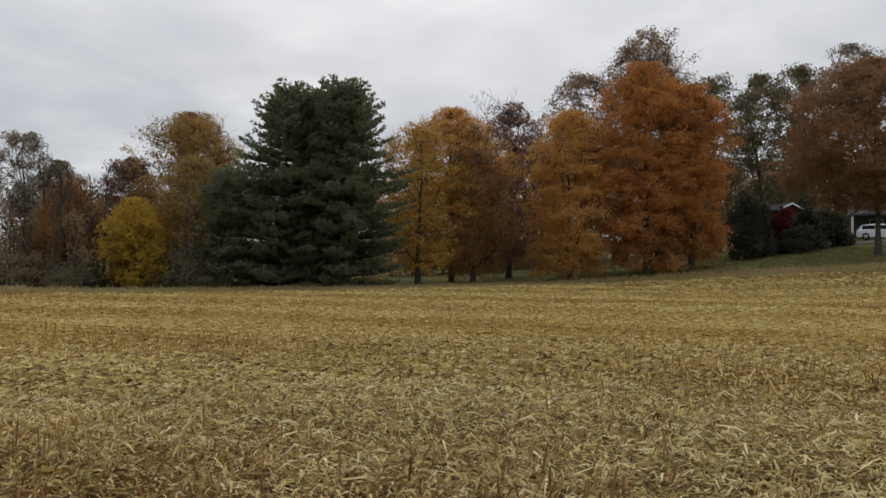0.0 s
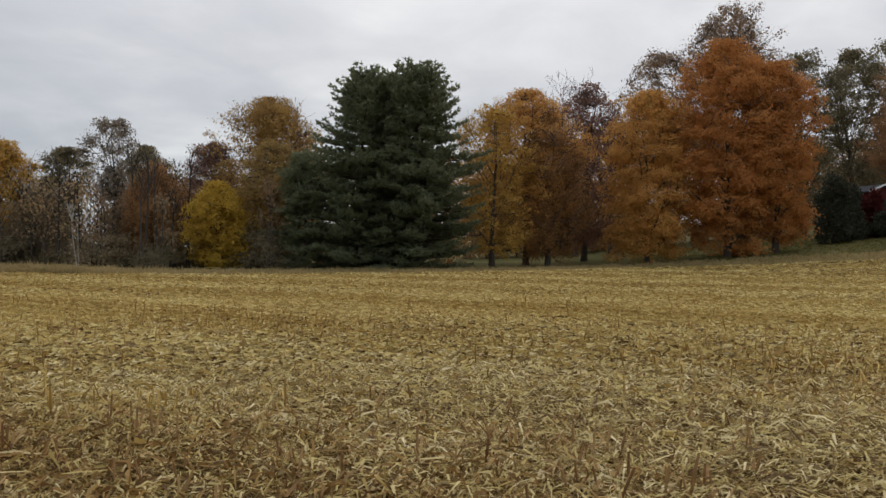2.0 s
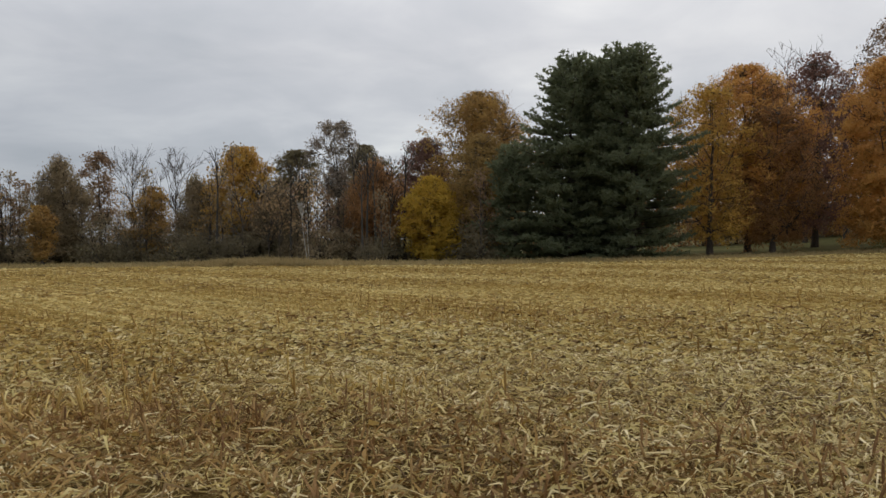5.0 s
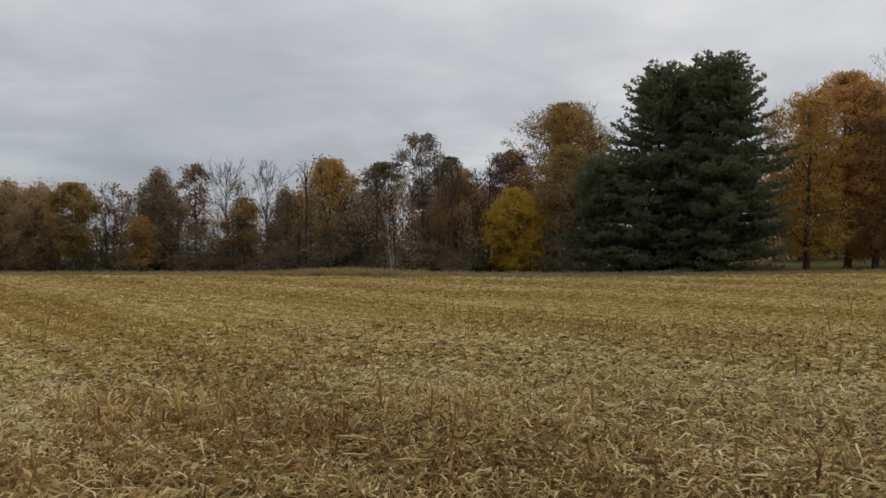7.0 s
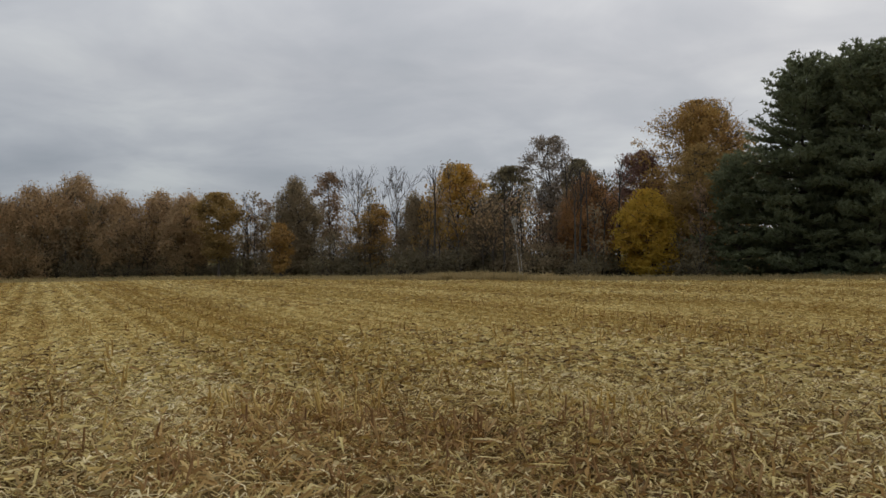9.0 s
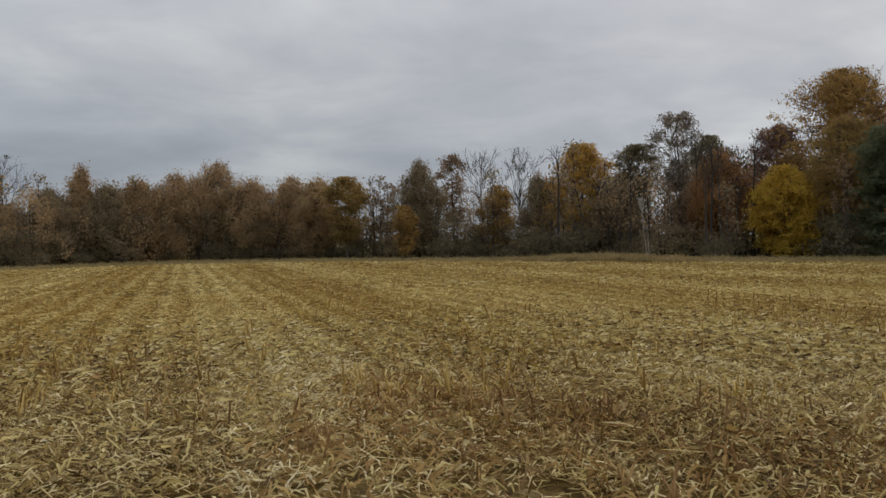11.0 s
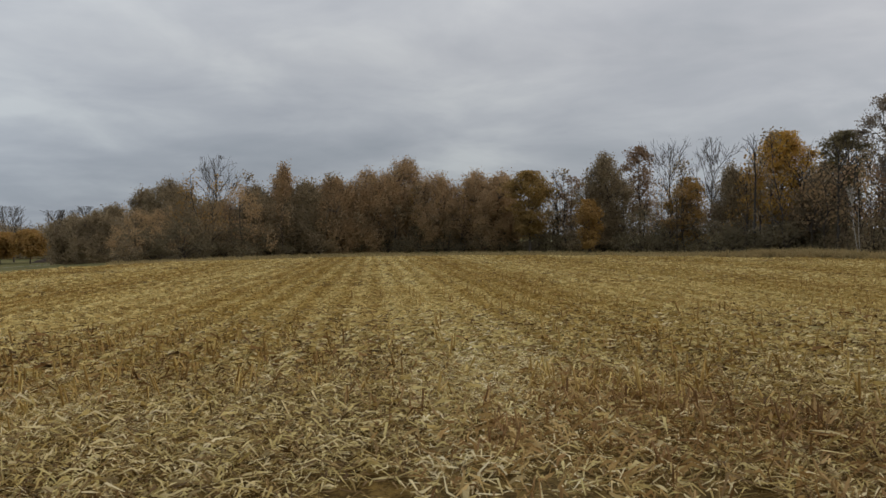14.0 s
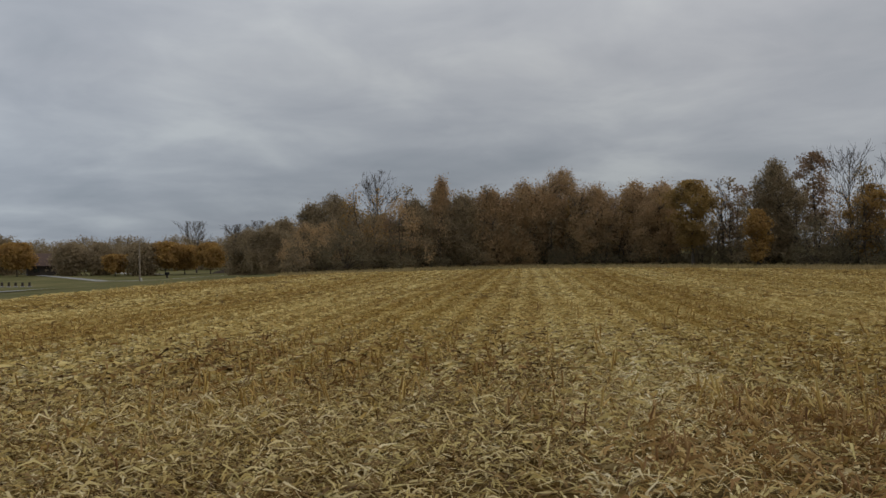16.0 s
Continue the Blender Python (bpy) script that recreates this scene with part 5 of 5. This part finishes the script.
def row_points(near, far, keep, seed):
    """Places along the crop rows, 0.76 m apart, between two distances."""
    rng = np.random.default_rng(seed)
    k = np.arange(-int(far / 0.76), int(far / 0.76) + 1)
    s = np.arange(-far, far, 0.17)
    K, S = np.meshgrid(k, s, indexing="ij")
    S = S + rng.uniform(-0.05, 0.05, S.shape)
    C = K * 0.76 + rng.normal(0, 0.07, K.shape)
    x, y = S * ALONG[0] + C * ACROSS[0], S * ALONG[1] + C * ACROSS[1]
    d = np.hypot(x, y)
    az = np.degrees(np.arctan2(-x, y))
    # plants fail in patches
    gap = np.sin(x * 0.55 + 2 * np.sin(y * 0.4)) + np.sin(y * 0.6 + 1.7 * np.sin(x * 0.33))
    ok = (d > near) & (d < np.minimum(np.where(in_view(x, y), far, 14.0), edge(az) - 0.3)) & (d > np.where(in_view(x, y), near, 1.2)) & (rng.random(d.shape) < keep * np.clip(0.62 + 0.62 * gap + 0.5 * trampled(x, y), 0.04, 1.6) * (1.0 - 0.45 * np.cos(2 * np.pi * (K * 0.76 - 0.45) / PASS)) * np.interp(d, [10, 30], [1.0, 0.85]))
    return x[ok], y[ok]


def scattered(base, x, y, rng, scale=(0.7, 1.25), tilt=0.14):
    """Many copies of one shape joined in one mesh."""
    v0, f0 = base
    n, k = len(x), len(v0)
    a, s = rng.uniform(0, 2 * np.pi, n), rng.uniform(*scale, n)
    tx, ty = rng.normal(0, tilt, n), rng.normal(0, tilt, n)
    c, si = np.cos(a)[:, None], np.sin(a)[:, None]
    X = (v0[None, :, 0] * c - v0[None, :, 1] * si) * s[:, None]
    Y = (v0[None, :, 0] * si + v0[None, :, 1] * c) * s[:, None]
    Z = v0[None, :, 2] * s[:, None] + X * 0
    X, Y = X + Z * tx[:, None], Y + Z * ty[:, None]
    P = np.stack([X + x[:, None], Y + y[:, None], Z + surface(x, y)[:, None]], -1).reshape(-1, 3)
    F = (f0[None] + (np.arange(n) * k)[:, None, None]).reshape(-1, 4)
    return P, F


def far_stalk(seed):
    """A cut stalk with one leaf, in few faces."""
    rng = np.random.default_rng(seed + 80)
    h = rng.uniform(0.12, 0.26)
    a, L = rng.uniform(0, 6.28), rng.uniform(0.12, 0.25)
    o, s = np.array([math.cos(a), math.sin(a), 0]), np.array([-math.sin(a), math.cos(a), 0]) * 0.015
    leaf = np.array([o * 0.01 - s + (0, 0, h * 0.4), o * 0.01 + s + (0, 0, h * 0.4), o * L + s * 0.5 + (0, 0, h * 0.5), o * L - s * 0.5 + (0, 0, h * 0.5)])
    return joined([tube([(0, 0, -0.04), (rng.normal(0, 0.02), rng.normal(0, 0.02), h)], [0.014, 0.011], 3), (leaf, np.array([[0, 1, 2, 3]]))])


SHAPES = [stalk_mesh(i) for i in range(10)]
PLAIN = [far_stalk(i) for i in range(10)]
rng = np.random.default_rng(21)
sx, sy = row_points(1.2, 50.0, 0.66, 5)
for a0, a1, d0, d1, n in CLUMPS:
    px, py = polar(rng.normal(a0, a1, n), rng.normal(d0, d1 * 0.6, n))
    sx, sy = np.append(sx, px), np.append(sy, py)
sd = np.hypot(sx, sy)
near = np.argsort(sd + 100 * ~in_view(sx, sy))[:300]
far_mask = np.ones(len(sx), bool)
far_mask[near] = False
which = rng.integers(0, 10, len(sx))
swap = rng.uniform(10, 20, len(sx))
pieces = []
for i in range(10):
    for shape, here in ((SHAPES[i], far_mask & (which == i) & (sd < swap)), (PLAIN[i], far_mask & (which == i) & (sd >= swap))):
        pieces.append(scattered(shape, sx[here], sy[here], rng, (0.7, 1.25) if shape is SHAPES[i] else (0.5, 1.0)))
v, f = joined(pieces)
stub = mesh_object("stubble", v, f, STUBBLE, field)
tagged(stub, "cut brown stalks standing in rows", kind="stuff")

# flat straw and leaf litter
def litter(near_, far_, per_m2, size, seed, lift, bent=True, steep=0.33, clumped=False, span=(-34, 103), thin=None, slim=0.16, plain=False):
    rng = np.random.default_rng(seed)
    area = math.pi * (far_ ** 2 - near_ ** 2) * (span[1] - span[0]) / 360
    n = int(area * per_m2)
    d = np.sqrt(rng.uniform(near_ ** 2, far_ ** 2, n))
    az = rng.uniform(*span, n)
    ok = d < edge(az) - 0.2
    if thin:
        ok &= rng.random(n) < np.interp(d, thin[0], thin[1])
    if clumped:
        x, y = polar(az, d)
        gap = np.sin(x * 0.55 + 2 * np.sin(y * 0.4)) + np.sin(y * 0.6 + 1.7 * np.sin(x * 0.33))
        ok &= rng.random(n) < 0.07 + 0.17 * gap + 0.8 * trampled(x, y)
    elif bent:
        x, y = polar(az, d)
        ok &= rng.random(n) > 0.85 * trampled(x, y)
    if near_ < 5:
        x, y = polar(az, d)
        ok &= rng.random(n) > 0.72 * bare_soil(x, y)
    d, az, n = d[ok], az[ok], int(ok.sum())
    x, y = polar(az, d)
    a = rng.uniform(0, 2 * np.pi, n)
    L, W = size * rng.uniform(0.45, 1.5, n), size * slim * rng.uniform(0.4, 1.6, n)
    pitch, roll = rng.normal(0, steep, n), rng.normal(0, steep * 2, n)
    o = np.column_stack([np.cos(a) * np.cos(pitch), np.sin(a) * np.cos(pitch), np.sin(pitch)])
    s = np.column_stack([-np.sin(a) * np.cos(roll), np.cos(a) * np.cos(roll), np.sin(roll)])
    c = np.column_stack([x, y, surface(x, y) + 0.012 + lift * rng.random(n)])
    arch = np.column_stack([np.zeros(n), np.zeros(n), L * rng.uniform(-0.05, 0.26, n)])
    turn = s * (L * rng.normal(0, 0.22, n))[:, None]
    half, wide = o * (L / 2)[:, None], s * (W / 2)[:, None]
    if not bent:
        if plain:
            v = np.stack([c - half - wide * 0.9, c - half * 0.8 + wide * 0.9 + arch, c + half + arch * 0.5], 1)
            return v.reshape(-1, 3), np.arange(n * 3).reshape(-1, 3)
        v = np.stack([c - half - wide * 0.6, c - half * 0.8 + wide * 0.6 + arch, c + half + wide * 0.6, c + half * 0.7 - wide * 0.6 + arch], 1)
        return v.reshape(-1, 3), np.arange(n * 4).reshape(-1, 4)
    v = np.stack([c - half - wide * 0.5, c - half + wide * 0.5, c + arch + turn - wide, c + arch + turn + wide, c + half - wide * 0.25, c + half + wide * 0.25], 1)
    i = np.arange(n)[:, None] * 6
    F = np.concatenate([i + np.array([[0, 1, 3, 2]]), i + np.array([[2, 3, 5, 4]])])
    return v.reshape(-1, 3), F


v, f = joined([litter(3.6, 10, 1100, 0.112, 1, 0.055, steep=0.26, thin=((3.6, 5.6), (0.32, 1.0)), slim=0.125), litter(3.6, 9, 60, 0.24, 31, 0.08, steep=0.22, slim=0.07), litter(9, 17, 380, 0.12, 5, 0.05, False, 0.22, thin=((9, 10.5, 17), (0.4, 1.0, 0.0)), slim=0.12)])
tagged(mesh_object("husks", v, f, HUSK, field), "pale dry husks and leaves strewn over the soil", kind="stuff")
v, f = joined([litter(*row, plain=True) for row in (
    (6, 25, 260, 0.14, 2, 0.045, False, 0.22, False, (-34, 103), ((6, 12), (0.15, 1.0))), (25, 42, 85, 0.18, 3, 0.05, False, 0.14), (42, 85, 32, 0.22, 4, 0.05, False, 0.12),
    (0.1, 3.6, 260, 0.15, 21, 0.05, False, 0.2), (0.1, 11, 90, 0.22, 22, 0.05, False, 0.2, False, (103, 326)), (11, 45, 5, 0.45, 23, 0.05, False, 0.15, False, (103, 326)))])
tagged(mesh_object("straw_cover", v, f, STRAW, field), "golden straw covering the field further out", kind="stuff")

BROKEN = straw_material("broken_brown_leaves", [(0.2, (0.150, 0.086, 0.040)), (0.45, (0.285, 0.172, 0.072)), (0.65, (0.430, 0.290, 0.122)), (0.85, (0.590, 0.450, 0.215))])
v, f = joined([litter(3.6, 9, 520, 0.14, 11, 0.09, True, 0.65, True, slim=0.13), litter(9, 19, 170, 0.15, 12, 0.09, False, 0.6, True, thin=((9, 19), (1.0, 0.0)))])
tagged(mesh_object("broken_leaf_litter", v, f, BROKEN, field), "reddish brown broken leaves lying in clumps", kind="stuff")

# the nearest stalks and broad husks, one by one
data = []
for sv, sf in SHAPES:
    me = bpy.data.meshes.new("stalk")
    me.from_pydata(sv.tolist(), [], sf.tolist())
    me.materials.append(STALK)
    data.append(me)
for i in near:
    ob = new("stalk", data[which[i]])
    ob.parent = field
    s = rng.uniform(0.6, 1.1)
    ob.matrix_world = pose(sx[i], sy[i], float(surface(sx[i], sy[i])), rng.normal(0, 9), rng.normal(0, 9), rng.uniform(0, 360)) @ Matrix.Diagonal((s, s, s, 1))
husk_data = []
for k in range(6):
    r2 = np.random.default_rng(60 + k)
    L, W = r2.uniform(0.12, 0.22), r2.uniform(0.022, 0.04)
    u = np.linspace(-1, 1, 5)
    wd = W / 2 * (1 - np.abs(u) ** 2.2) + 0.006
    v = [(L / 2 * a_, sgn * wd[j], 0.03 * r2.random() + 0.03 * (1 - a_ * a_) * (1 if sgn == 0 else 0.3)) for j, a_ in enumerate(u) for sgn in (-1, 0, 1)]
    f = [(3 * j + c_, 3 * j + 3 + c_, 3 * j + 4 + c_, 3 * j + 1 + c_) for j in range(4) for c_ in (0, 1)]
    me = bpy.data.meshes.new("husk")
    me.from_pydata(v, [], f)
    me.materials.append(HUSK_ONE)
    husk_data.append(me)
for i in range(260):
    d = math.sqrt(rng.uniform(4.6 ** 2, 9.5 ** 2))
    px, py = polar(rng.uniform(-33, 102), d)
    ob = new("husk", husk_data[i % 6])
    ob.parent = field
    ob.matrix_world = pose(px, py, float(surface(px, py)) + 0.03, rng.normal(0, 22), rng.normal(0, 22), rng.uniform(0, 360))
